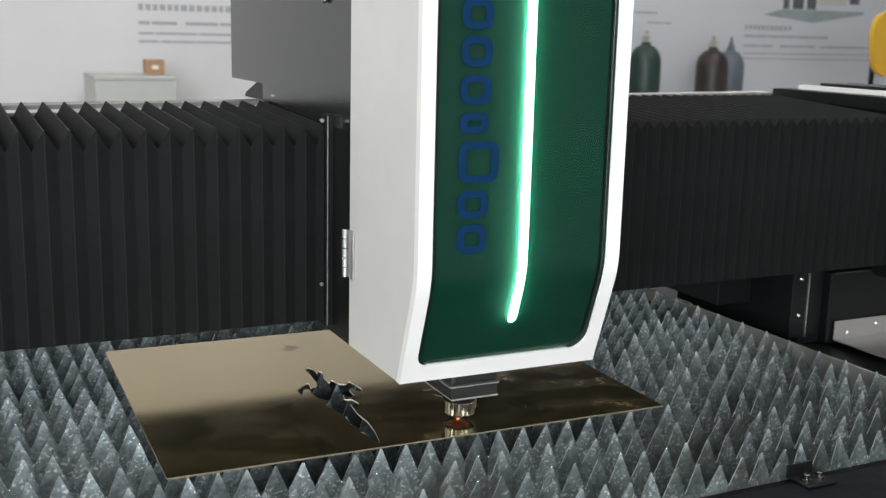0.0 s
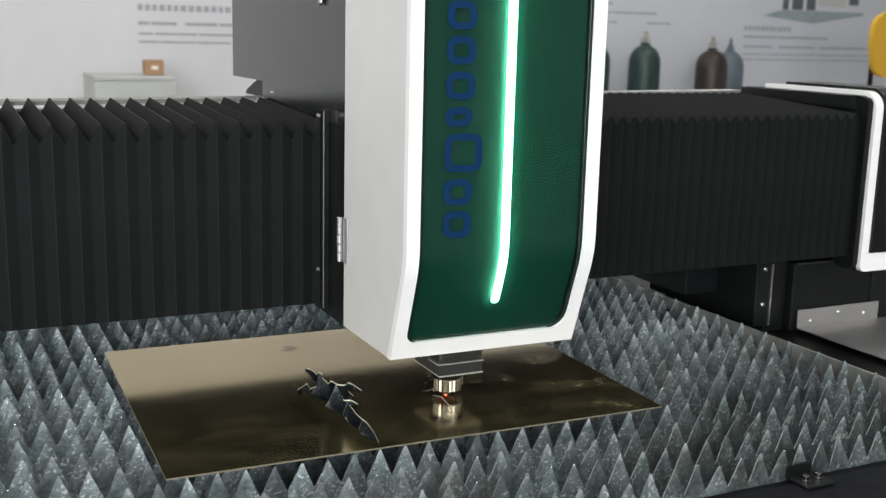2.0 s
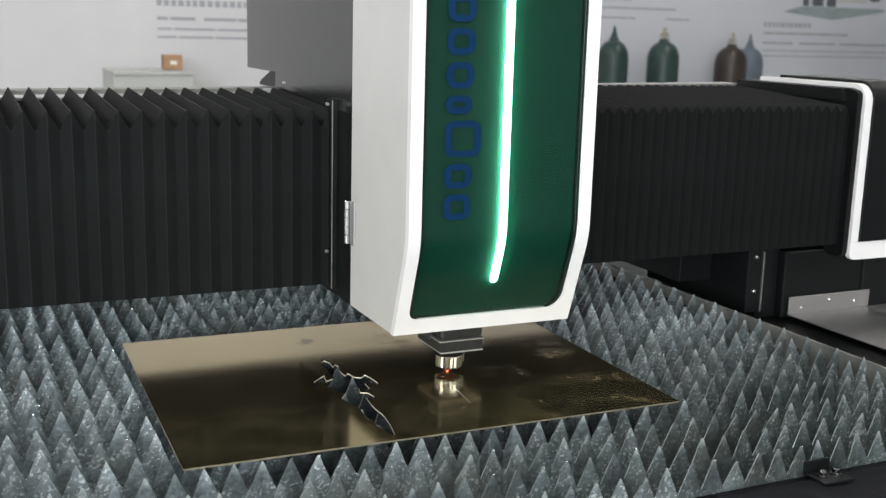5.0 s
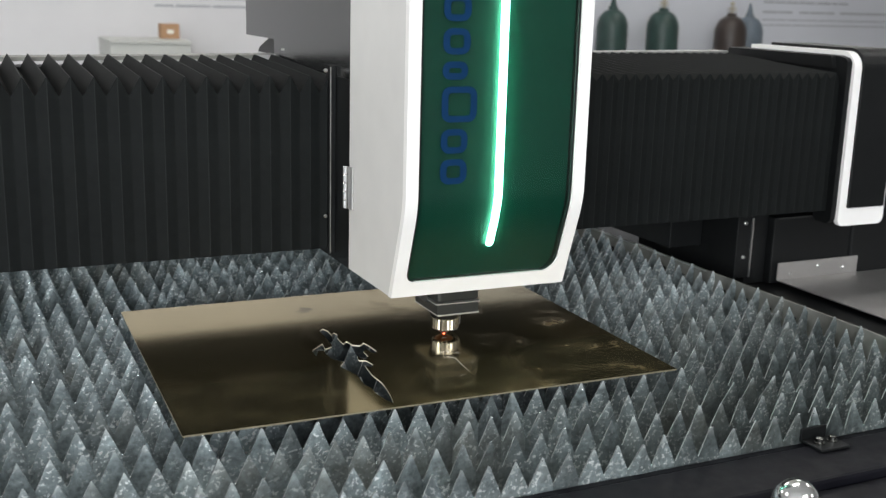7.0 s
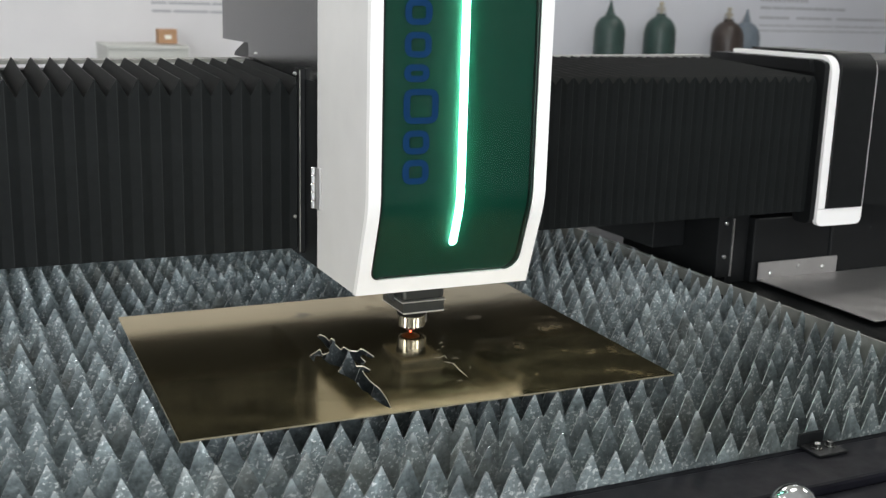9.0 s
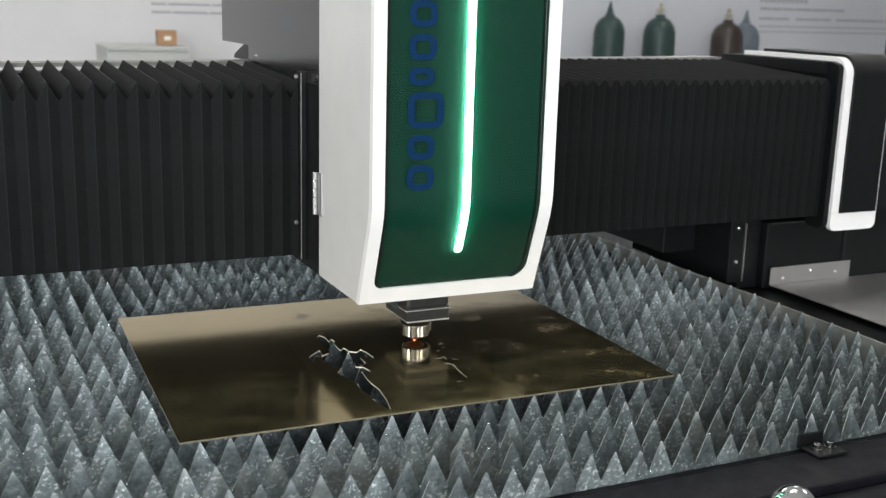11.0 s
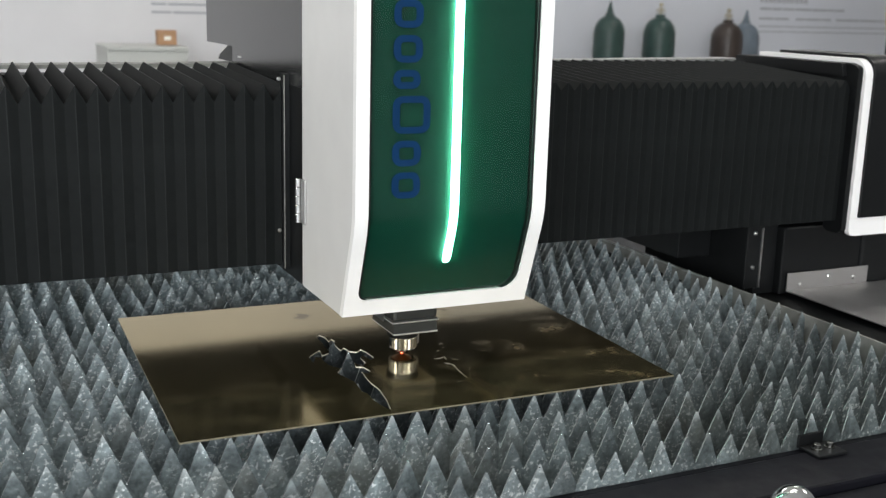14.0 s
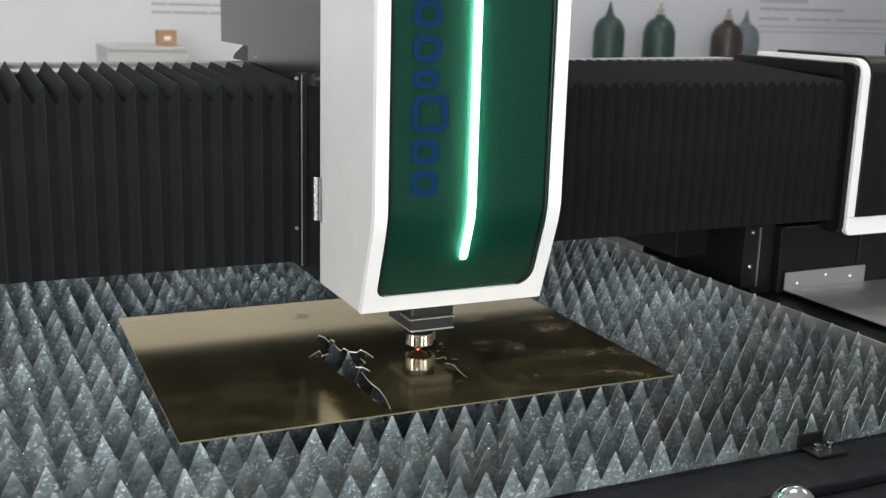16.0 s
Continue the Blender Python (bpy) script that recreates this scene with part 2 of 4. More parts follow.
def brass_material():
    m = mat("rolled_brass", (0.470, 0.380, 0.200), 0.11, metal=0.972, vary=0.10, scale=9, rvary=0.04)
    nt = m.node_tree
    b = nt.nodes["Principled BSDF"]
    src = b.inputs["Base Color"].links[0].from_socket
    tc = nt.nodes.new("ShaderNodeTexCoord")
    # tarnish blotches
    n = nt.nodes.new("ShaderNodeTexNoise")
    n.inputs["Scale"].default_value, n.inputs["Detail"].default_value, n.inputs["Roughness"].default_value = 15, 8, 0.66
    nt.links.new(tc.outputs["Object"], n.inputs["Vector"])
    g = nt.nodes.new("ShaderNodeMapRange")
    g.inputs["From Min"].default_value, g.inputs["From Max"].default_value = 0.53, 0.68
    g.inputs["To Max"].default_value = 0.4
    nt.links.new(n.outputs["Fac"], g.inputs["Value"])
    # the tarnish lies mostly on one half of the sheet
    sx = nt.nodes.new("ShaderNodeSeparateXYZ")
    nt.links.new(tc.outputs["Object"], sx.inputs[0])
    half = nt.nodes.new("ShaderNodeMapRange")
    half.inputs["From Min"].default_value, half.inputs["From Max"].default_value = 0.28, 0.42
    half.inputs["To Min"].default_value, half.inputs["To Max"].default_value = 0.12, 1.0
    nt.links.new(sx.outputs["X"], half.inputs["Value"])
    gg = nt.nodes.new("ShaderNodeMath")
    gg.operation = "MULTIPLY"
    nt.links.new(g.outputs[0], gg.inputs[0])
    nt.links.new(half.outputs[0], gg.inputs[1])
    g = gg
    mix = nt.nodes.new("ShaderNodeMix")
    mix.data_type = "RGBA"
    nt.links.new(g.outputs[0], mix.inputs[0])
    nt.links.new(src, mix.inputs[6])
    mix.inputs[7].default_value = (0.40, 0.28, 0.12, 1)
    nt.links.new(mix.outputs[2], b.inputs["Base Color"])
    # rolling streaks
    mp = nt.nodes.new("ShaderNodeMapping")
    mp.inputs["Scale"].default_value = (3, 260, 1)
    nt.links.new(tc.outputs["Object"], mp.inputs["Vector"])
    ns = nt.nodes.new("ShaderNodeTexNoise")
    ns.inputs["Scale"].default_value, ns.inputs["Detail"].default_value = 1.0, 3
    nt.links.new(mp.outputs[0], ns.inputs["Vector"])
    rr = nt.nodes.new("ShaderNodeMapRange")
    rr.inputs["To Min"].default_value, rr.inputs["To Max"].default_value = 0.08, 0.14
    nt.links.new(ns.outputs["Fac"], rr.inputs["Value"])
    ad2 = nt.nodes.new("ShaderNodeMath")
    ad2.operation = "MULTIPLY_ADD"
    nt.links.new(g.outputs[0], ad2.inputs[0])
    ad2.inputs[1].default_value = 0.5
    nt.links.new(rr.outputs[0], ad2.inputs[2])
    # dull handled film along the front of the sheet
    nf = nt.nodes.new("ShaderNodeTexNoise")
    nf.inputs["Scale"].default_value, nf.inputs["Detail"].default_value, nf.inputs["Roughness"].default_value = 13, 6, 0.6
    mf = nt.nodes.new("ShaderNodeMapping")
    mf.inputs["Scale"].default_value = (1, 1.8, 1)
    nt.links.new(tc.outputs["Object"], mf.inputs["Vector"])
    nt.links.new(mf.outputs[0], nf.inputs["Vector"])
    film = nt.nodes.new("ShaderNodeMapRange")
    film.inputs["From Min"].default_value, film.inputs["From Max"].default_value = 0.44, 0.66
    film.inputs["To Min"].default_value = 0.1
    nt.links.new(nf.outputs["Fac"], film.inputs["Value"])
    front = nt.nodes.new("ShaderNodeMapRange")
    front.inputs["From Min"].default_value, front.inputs["From Max"].default_value = 0.24, 0.10
    nt.links.new(sx.outputs["Y"], front.inputs["Value"])
    fm = nt.nodes.new("ShaderNodeMath")
    fm.operation = "MULTIPLY"
    nt.links.new(film.outputs[0], fm.inputs[0])
    nt.links.new(front.outputs[0], fm.inputs[1])
    ad3 = nt.nodes.new("ShaderNodeMath")
    ad3.operation = "MULTIPLY_ADD"
    nt.links.new(fm.outputs[0], ad3.inputs[0])
    ad3.inputs[1].default_value = 0.10
    nt.links.new(ad2.outputs[0], ad3.inputs[2])
    met = nt.nodes.new("ShaderNodeMath")
    met.operation = "MULTIPLY_ADD"
    nt.links.new(fm.outputs[0], met.inputs[0])
    met.inputs[1].default_value = -0.06
    met.inputs[2].default_value = 0.975
    nt.links.new(met.outputs[0], b.inputs["Metallic"])
    # one dark water stain
    vd = nt.nodes.new("ShaderNodeVectorMath")
    vd.operation = "DISTANCE"
    vd.inputs[1].default_value = (0.253, 0.388, 0.002)
    warp = nt.nodes.new("ShaderNodeMix")
    warp.data_type = "RGBA"
    warp.blend_type = "ADD"
    warp.inputs[0].default_value = 0.03
    half_n = nt.nodes.new("ShaderNodeVectorMath")
    half_n.operation = "SUBTRACT"
    half_n.inputs[1].default_value = (0.5, 0.5, 0.5)
    n2 = nt.nodes.new("ShaderNodeTexNoise")
    n2.inputs["Scale"].default_value, n2.inputs["Detail"].default_value = 60, 3
    nt.links.new(tc.outputs["Object"], n2.inputs["Vector"])
    nt.links.new(n2.outputs["Color"], half_n.inputs[0])
    nt.links.new(tc.outputs["Object"], warp.inputs[6])
    nt.links.new(half_n.outputs[0], warp.inputs[7])
    nt.links.new(warp.outputs[2], vd.inputs[0])
    st = nt.nodes.new("ShaderNodeMapRange")
    st.inputs["From Min"].default_value, st.inputs["From Max"].default_value = 0.017, 0.009
    st.inputs["To Max"].default_value = 0.75
    nt.links.new(vd.outputs["Value"], st.inputs["Value"])
    mix2 = nt.nodes.new("ShaderNodeMix")
    mix2.data_type = "RGBA"
    nt.links.new(st.outputs[0], mix2.inputs[0])
    nt.links.new(mix.outputs[2], mix2.inputs[6])
    mix2.inputs[7].default_value = (0.10, 0.075, 0.035, 1)
    nt.links.new(mix2.outputs[2], b.inputs["Base Color"])
    nt.links.new(ad3.outputs[0], b.inputs["Roughness"])
    return m


M_BRASS = brass_material()
M_SEAM = mat("polished_seam_steel", (0.80, 0.79, 0.75), 0.3, metal=0.7, vary=0.05)
M_BURR = mat("bright_turned_brass", (0.42, 0.38, 0.30), 0.35, metal=0.5, vary=0.1)
M_SHEAR = mat("sheared_brass_edge", (0.36, 0.32, 0.22), 0.45, metal=0.6, vary=0.3, scale=150)
M_CUT = mat("fresh_cut_brass_edge", (0.80, 0.74, 0.60), 0.45, metal=0.4, vary=0.25, scale=220)


def acrylic_material():
    m = bpy.data.materials.new("smoked_acrylic")
    m.use_nodes = True
    nt = m.node_tree
    nt.nodes.clear()
    out = nt.nodes.new("ShaderNodeOutputMaterial")
    tr = nt.nodes.new("ShaderNodeBsdfTransparent")
    tr.inputs["Color"].default_value = (0.55, 0.66, 0.61, 1)
    gl = nt.nodes.new("ShaderNodeBsdfGlossy")
    gl.inputs["Roughness"].default_value = 0.22
    fr = nt.nodes.new("ShaderNodeFresnel")
    fr.inputs["IOR"].default_value = 1.33
    mx = nt.nodes.new("ShaderNodeMixShader")
    nt.links.new(fr.outputs[0], mx.inputs[0])
    nt.links.new(tr.outputs[0], mx.inputs[1])
    nt.links.new(gl.outputs[0], mx.inputs[2])
    nt.links.new(mx.outputs[0], out.inputs[0])
    return m


M_ACRYLIC = acrylic_material()

# ---------------------------------------------------------------- mesh helpers
ORIGIN = {}


def thing(name, at, label, category, group="", kind=""):
    ob = new(name)
    ob.empty_display_size = 0.05
    ob.location = at
    ORIGIN[ob.name] = Vector(at)
    return tagged(ob, label, category, group, kind)


def part(name, bm, material, parent=None, label="", smooth=False, at=None):
    """Links a bmesh, given in world coordinates, as one mesh; its origin is its parent's, or at."""
    me = bpy.data.meshes.new(name)
    base = Vector(at) if at is not None else (ORIGIN[parent.name] if parent else Vector((0, 0, 0)))
    bmesh.ops.translate(bm, verts=bm.verts, vec=-base)
    bmesh.ops.recalc_face_normals(bm, faces=bm.faces)
    if smooth:
        for f in bm.faces:
            f.smooth = True
    bm.to_mesh(me)
    bm.free()
    me.materials.append(material)
    ob = new(name, me)
    ob.location = base - (ORIGIN[parent.name] if parent else Vector((0, 0, 0)))
    ob.parent = parent
    ORIGIN[ob.name] = base
    return tagged(ob, label)


def box(x0, x1, y0, y1, z0, z1, bevel=0.0, seg=2, bm=None):
    bm = bm or bmesh.new()
    m = Matrix.Translation(((x0 + x1) / 2, (y0 + y1) / 2, (z0 + z1) / 2)) @ Matrix.Diagonal((x1 - x0, y1 - y0, z1 - z0, 1))
    vs = bmesh.ops.create_cube(bm, size=1, matrix=m)["verts"]
    if bevel > 0:
        es = list({e for v in vs for e in v.link_edges})
        bmesh.ops.bevel(bm, geom=es, offset=bevel, segments=seg, affect="EDGES", profile=0.5)
    return bm


def lathe(profile, at, seg=28, axis="Z"):
    """A turned body from (radius, height) pairs."""
    bm = bmesh.new()
    rings = []
    for r, h in profile:
        ring = []
        for i in range(seg):
            a = 2 * math.pi * i / seg
            ring.append(bm.verts.new((r * math.cos(a), r * math.sin(a), h)))
        rings.append(ring)
    for a, b in zip(rings, rings[1:]):
        for i in range(seg):
            j = (i + 1) % seg
            bm.faces.new((a[i], a[j], b[j], b[i]))
    bm.faces.new(rings[0][::-1])
    bm.faces.new(rings[-1])
    if axis == "Y":
        bmesh.ops.rotate(bm, verts=bm.verts, matrix=Matrix.Rotation(radians(90), 3, "X"))
    if axis == "X":
        bmesh.ops.rotate(bm, verts=bm.verts, matrix=Matrix.Rotation(radians(90), 3, "Y"))
    bmesh.ops.translate(bm, verts=bm.verts, vec=at)
    return bm


def prism(points, axis, a, b, bm=None):
    """A polygon (2D points) drawn out from a to b along axis."""
    bm = bm or bmesh.new()

    def put(p, c):
        return {"X": (c, p[0], p[1]), "Y": (p[0], c, p[1]), "Z": (p[0], p[1], c)}[axis]
    v0 = [bm.verts.new(put(p, a)) for p in points]
    v1 = [bm.verts.new(put(p, b)) for p in points]
    n = len(points)
    for i in range(n):
        j = (i + 1) % n
        bm.faces.new((v0[i], v0[j], v1[j], v1[i]))
    bm.faces.new(v0[::-1])
    bm.faces.new(v1)
    return bm


def rounded(x0, x1, z0, z1, r, n=5, corners=(1, 1, 1, 1)):
    """Outline of a rectangle with round corners (which: lower left, lower right, upper right, upper left)."""
    pts = []
    for (cx, cz, a0), on in zip(((x0 + r, z0 + r, 180), (x1 - r, z0 + r, 270), (x1 - r, z1 - r, 0), (x0 + r, z1 - r, 90)), corners):
        if not on:
            pts.append((x0 if cx == x0 + r else x1, z0 if cz == z0 + r else z1))
            continue
        for k in range(n + 1):
            a = radians(a0 + 90 * k / n)
            pts.append((cx + r * math.cos(a), cz + r * math.sin(a)))
    return pts


def ring_between(outer, inner, place, depth):
    """A band between two outlines with equally many points; place maps (u, v) to space, depth is the way back."""
    bm = bmesh.new()
    d = Vector(depth)
    o = [bm.verts.new(place(*p)) for p in outer]
    i = [bm.verts.new(place(*p)) for p in inner]
    o2 = [bm.verts.new(v.co + d) for v in o]
    i2 = [bm.verts.new(v.co + d) for v in i]
    n = len(outer)
    for k in range(n):
        j = (k + 1) % n
        bm.faces.new((o[k], o[j], i[j], i[k]))
        bm.faces.new((o2[k], i2[k], i2[j], o2[j]))
        bm.faces.new((o[k], o2[k], o2[j], o[j]))
        bm.faces.new((i[k], i[j], i2[j], i2[k]))
    return bm


# ---------------------------------------------------------------- the hall
def hall():
    tagged(part("floor", box(-7, 11, -7, 7, -0.1, 0), M_FLOOR), "smooth grey epoxy hall floor", "floor", kind="structure")
    tagged(part("ceiling", box(-7, 11, -7, 7, 4.2, 4.3), M_CEIL), "plain white hall ceiling", "ceiling", kind="structure")
    tagged(part("wall_north", box(-7, 11, 6.64, 6.84, 0, 4.2), M_WALL), "white painted wall behind the machine", "wall", kind="structure")
    tagged(part("wall_west", box(-7.2, -7, -7, 7, 0, 4.2), M_WALL), "plain white side wall", "wall", kind="structure")
    tagged(part("wall_east", box(11, 11.2, -7, 7, 0, 4.2), M_WALL), "plain white side wall", "wall", kind="structure")
    w = bmesh.new()
    for a in ((-7, -6.8, 0, 4.2), (0.2, 11, 0, 4.2), (-6.8, 0.2, 0, 0.8), (-6.8, 0.2, 3.6, 4.2)):
        box(a[0], a[1], -7.2, -7, a[2], a[3], bm=w)
    tagged(part("wall_south", w, M_WALL), "white wall with a wide window opening", "wall", kind="structure")


hall()


# ---------------------------------------------------------------- the cutting bed
PITCH, STEP, ROW0 = 0.030, 0.0565, -0.0035        # tooth to tooth, slat to slat, first slat


def slat_mesh(rng, x0, x1, y, thick=0.0018):
    """One upright slat with a row of pointed teeth, worn and a little bent."""
    bm = bmesh.new()
    front, back = [], []
    k0, k1 = round(x0 / PITCH), round(x1 / PITCH)
    off = rng.uniform(-0.0012, 0.0012)
    bow = rng.uniform(-0.002, 0.002)
    line = []
    for k in range(k0, k1 + 1):
        x = k * PITCH + off + 0.0005
        tip = TOP - abs(rng.gauss(0, 0.0011)) - (0.004 if rng.random() < 0.03 else 0)
        lean = rng.gauss(0, 0.0024)
        line.append((x - 0.0007 + rng.gauss(0, 0.0004), tip, lean, True))
        line.append((x + 0.0007 + rng.gauss(0, 0.0004), tip - abs(rng.gauss(0, 0.0006)), lean, True))
        line.append((x + PITCH / 2 - 0.0006, TOP - 0.0320 + rng.gauss(0, 0.0008), 0, False))
        line.append((x + PITCH / 2 + 0.0006, TOP - 0.0320 + rng.gauss(0, 0.0008), 0, False))
    for side, out in ((-0.5, front), (0.5, back)):
        top, low = [], []
        for x, z, lean, _ in line:
            yy = y + bow * math.sin((x + 0.5) * 2.4) + lean + side * thick
            top.append(bm.verts.new((x, yy, z)))
            low.append(bm.verts.new((x, y + bow * math.sin((x + 0.5) * 2.4) + side * thick, TOP - 0.105)))
        out += [top, low]
        for i in range(len(line) - 1):
            bm.faces.new((low[i], low[i + 1], top[i + 1], top[i]))
    for i in range(len(line) - 1):
        bm.faces.new((front[0][i], front[0][i + 1], back[0][i + 1], back[0][i])).material_index = 1
        bm.faces.new((front[1][i], back[1][i], back[1][i + 1], front[1][i + 1]))
    for i in (0, -1):
        bm.faces.new((front[0][i], back[0][i], back[1][i], front[1][i]))
    # beads of slag frozen on the valleys, tips and flanks
    for x, z, lean, tip in line:
        if rng.random() > (0.10 if tip else 0.17):
            continue
        down = 0.0 if rng.random() < 0.6 else rng.uniform(0.002, 0.022)
        c = (x + (rng.choice((-1, 1)) * down * 0.3 if tip else 0), y + lean - thick * 0.45, z - (down if tip else -0.0006))
        m = Matrix.Translation(c) @ Matrix.Diagonal((rng.uniform(0.0007, 0.0017), 0.0012, rng.uniform(0.0005, 0.0014), 1))
        for v in bmesh.ops.create_icosphere(bm, subdivisions=1, radius=1, matrix=m)["verts"]:
            for f in v.link_faces:
                f.material_index = 2
    return bm


def cutting_bed():
    bed = thing("cutting_bed", (0.4, 0.9, 0), "black welded steel cutting bed with toothed slats", "machine bed")
    z = TOP
    # front beam with a raised lip, side rails, tray and legs
    part("front_beam", box(-0.62, 1.40, -0.205, -0.128, z - 0.20, z - 0.037, 0.004), M_FRAME, bed, "blue-black painted front beam")
    part("lip", box(-0.62, 1.40, -0.1279, -0.1185, z - 0.16, z - 0.0385, 0.0012), M_FRAME, bed)
    part("step", box(-0.62, 1.40, -0.40, -0.2055, z - 0.20, z - 0.0472, 0.004), M_FRAME, bed)
    part("drip_tray", box(-0.40, 1.14, -0.10, 2.3, z - 0.42, z - 0.40), M_BLACK, bed)
    # unseen box added under the tray to block the glow of the parked sparks
    blocker_bm = box(0.08, 0.78, -0.22, 0.96, 0.30, 0.305)
    for a in ((0.075, 0.0795, -0.22, 0.96), (0.7805, 0.785, -0.22, 0.96), (0.075, 0.785, -0.225, -0.2205), (0.075, 0.785, 0.9605, 0.965)):
        box(*a, 0.30, z - 0.4205, bm=blocker_bm)
    part("glow_blocker", blocker_bm, M_BLACK, bed)
    # slotted support rail on the far side: upright strip and a turned top flange
    rail_bm = box(1.1460, 1.1500, -0.122, 2.3, z - 0.11, z - 0.0065, 0.001)
    rail = part("support_rail", rail_bm, M_RAIL, bed, "grey worn steel rail with square slots")
    part("rail_flange", box(1.1505, 1.1850, -0.122, 2.3, z - 0.026, z - 0.020, 0.002), M_RAIL, bed)
    part("rail_edge", box(1.1445, 1.1457, 0.47, 0.86, z - 0.0090, z - 0.0062), M_ZINC, bed, "bright worn rail edge")
    for i in range(17):
        yy = ROW0 + STEP * (i - 1.5)
        part("slot", box(1.1446, 1.1458, yy - 0.004, yy + 0.004, z - 0.038, z - 0.028), M_BLACK, rail)
    part("side_beam", box(1.1855, 1.95, -0.20, 2.3, z - 0.34, z - 0.055, 0.004), M_BLACK, bed)
    part("stop_block", box(1.205, 1.222, 0.125, 0.175, z - 0.0545, z - 0.034, 0.003), M_BLACK, bed, "small black stop block")
    part("side_panel", box(1.9505, 2.0, -0.20, 2.3, 0.1, z - 0.02, 0.004), M_BLACK, bed)
    part("left_beam", box(-0.62, -0.42, -0.1215, 2.3, z - 0.34, z - 0.037, 0.004), M_BLACK, bed)
    part("rear_beam", box(-0.62, 2.0, 2.305, 2.42, z - 0.20, z - 0.037, 0.004), M_BLACK, bed)
    for x0 in (-0.60, 1.78):
        for y0 in (-0.38, 2.28):
            part("leg", box(x0, x0 + 0.12, y0, y0 + 0.12, 0, z - 0.2005, 0.004), M_BLACK, bed)
    rng = random.Random(5)
    for k in range(-2, 40):
        y = ROW0 + k * STEP
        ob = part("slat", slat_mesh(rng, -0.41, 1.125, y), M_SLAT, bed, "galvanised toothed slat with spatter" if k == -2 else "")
        ob.data.materials.append(M_EDGE)
        ob.data.materials.append(M_SLAG)
    # small clamp plate with two bolts on the front beam
    clamp = thing("clamp_plate", (0.828, -0.130, z - 0.0365), "small black clamp plate bolted to the front beam", "clamp")
    cp = part("plate", box(0.818, 0.860, -0.153, -0.1208, z - 0.0364, z - 0.0332, 0.001), M_BLACK, clamp)
    part("tab", box(0.817, 0.855, -0.1205, -0.1175, z - 0.0364, z - 0.0205, 0.0014), M_BLACK, clamp)
    for bx in (0.830, 0.849):
        bolt = part("bolt", lathe([(0.0062, 0), (0.0062, 0.0012), (0.0042, 0.0014), (0.0042, 0.006), (0.0034, 0.007)], (bx, -0.136, z - 0.0331), 16), M_BOLTD, cp, "dark oily bolt with washer")
    # polished dome nut
    dome = thing("dome_knob", (0.705, -0.236, z - 0.047), "shiny chrome dome knob on the front beam", "knob")
    prof = [(0.025, 0), (0.025, 0.010)] + [(0.0245 * math.cos(radians(a)), 0.010 + 0.025 * math.sin(radians(a))) for a in range(0, 85, 12)]
    part("dome", lathe(prof, (0.705, -0.236, z - 0.047), 32), M_CHROME, dome, smooth=True)
    part("collar", lathe([(0.029, 0), (0.029, 0.0025), (0.0255, 0.0032)], (0.705, -0.236, z - 0.0468), 32), M_CHROME, dome)
    return bed


# ---------------------------------------------------------------- the brass sheet
DRAGON = [(236, 291), (243, 299), (247, 287), (246, 269), (252, 278), (254, 269), (249, 253), (249, 228), (256, 238), (259, 220), (267, 215), (275, 224),
          (278, 211), (280, 186), (273, 179), (269, 199), (263, 192), (263, 171), (256, 160), (251, 168), (251, 180), (246, 161), (255, 158), (258, 141),
          (252, 130), (247, 139), (244, 106), (246, 76), (242, 43), (235, 10), (230, 27), (227, 48), (228, 67), (224, 76), (227, 108), (222, 128),
          (217, 147), (227, 161), (217, 176), (215, 197), (217, 210), (210, 213), (201, 191), (202, 216), (224, 239), (220, 216), (233, 224), (236, 268)]
# narrow kerfs: a centre line and a half width, in millimetres
KERFS = (([(350, 157), (358, 155), (366, 160), (364, 149)], 1.0), ([(356, 138), (360, 133), (364, 127), (361, 105), (360, 79)], 1.1))
BURRS = (((364, 181), (367, 184), (371, 183)), ((379, 207), (383, 209), (387, 207)), ((371, 147), (375, 146), (379, 142)),
         ((374, 101), (378, 107), (379, 113)), ((342, 67), (346, 69), (350, 68)), ((376, 192), (379, 195), (381, 192)))


def kerf_outline(line, half):
    """Closed outline round an open line."""
    pts = [Vector(p) for p in line]
    left, right = [], []
    for i, p in enumerate(pts):
        d = (pts[min(i + 1, len(pts) - 1)] - pts[max(i - 1, 0)]).normalized()
        n = Vector((-d.y, d.x)) * half * (0.5 if i in (0, len(pts) - 1) else 1)
        left.append(p + n)
        right.append(p - n)
    return [tuple(p) for p in left + right[::-1]]


def smooth_outline(pts, n=2, cut=0.22):
    for _ in range(n):
        out = []
        for a, b in zip(pts, pts[1:] + pts[:1]):
            out += [(a[0] * (1 - cut) + b[0] * cut, a[1] * (1 - cut) + b[1] * cut), (a[0] * cut + b[0] * (1 - cut), a[1] * cut + b[1] * (1 - cut))]
        pts = out
    return pts


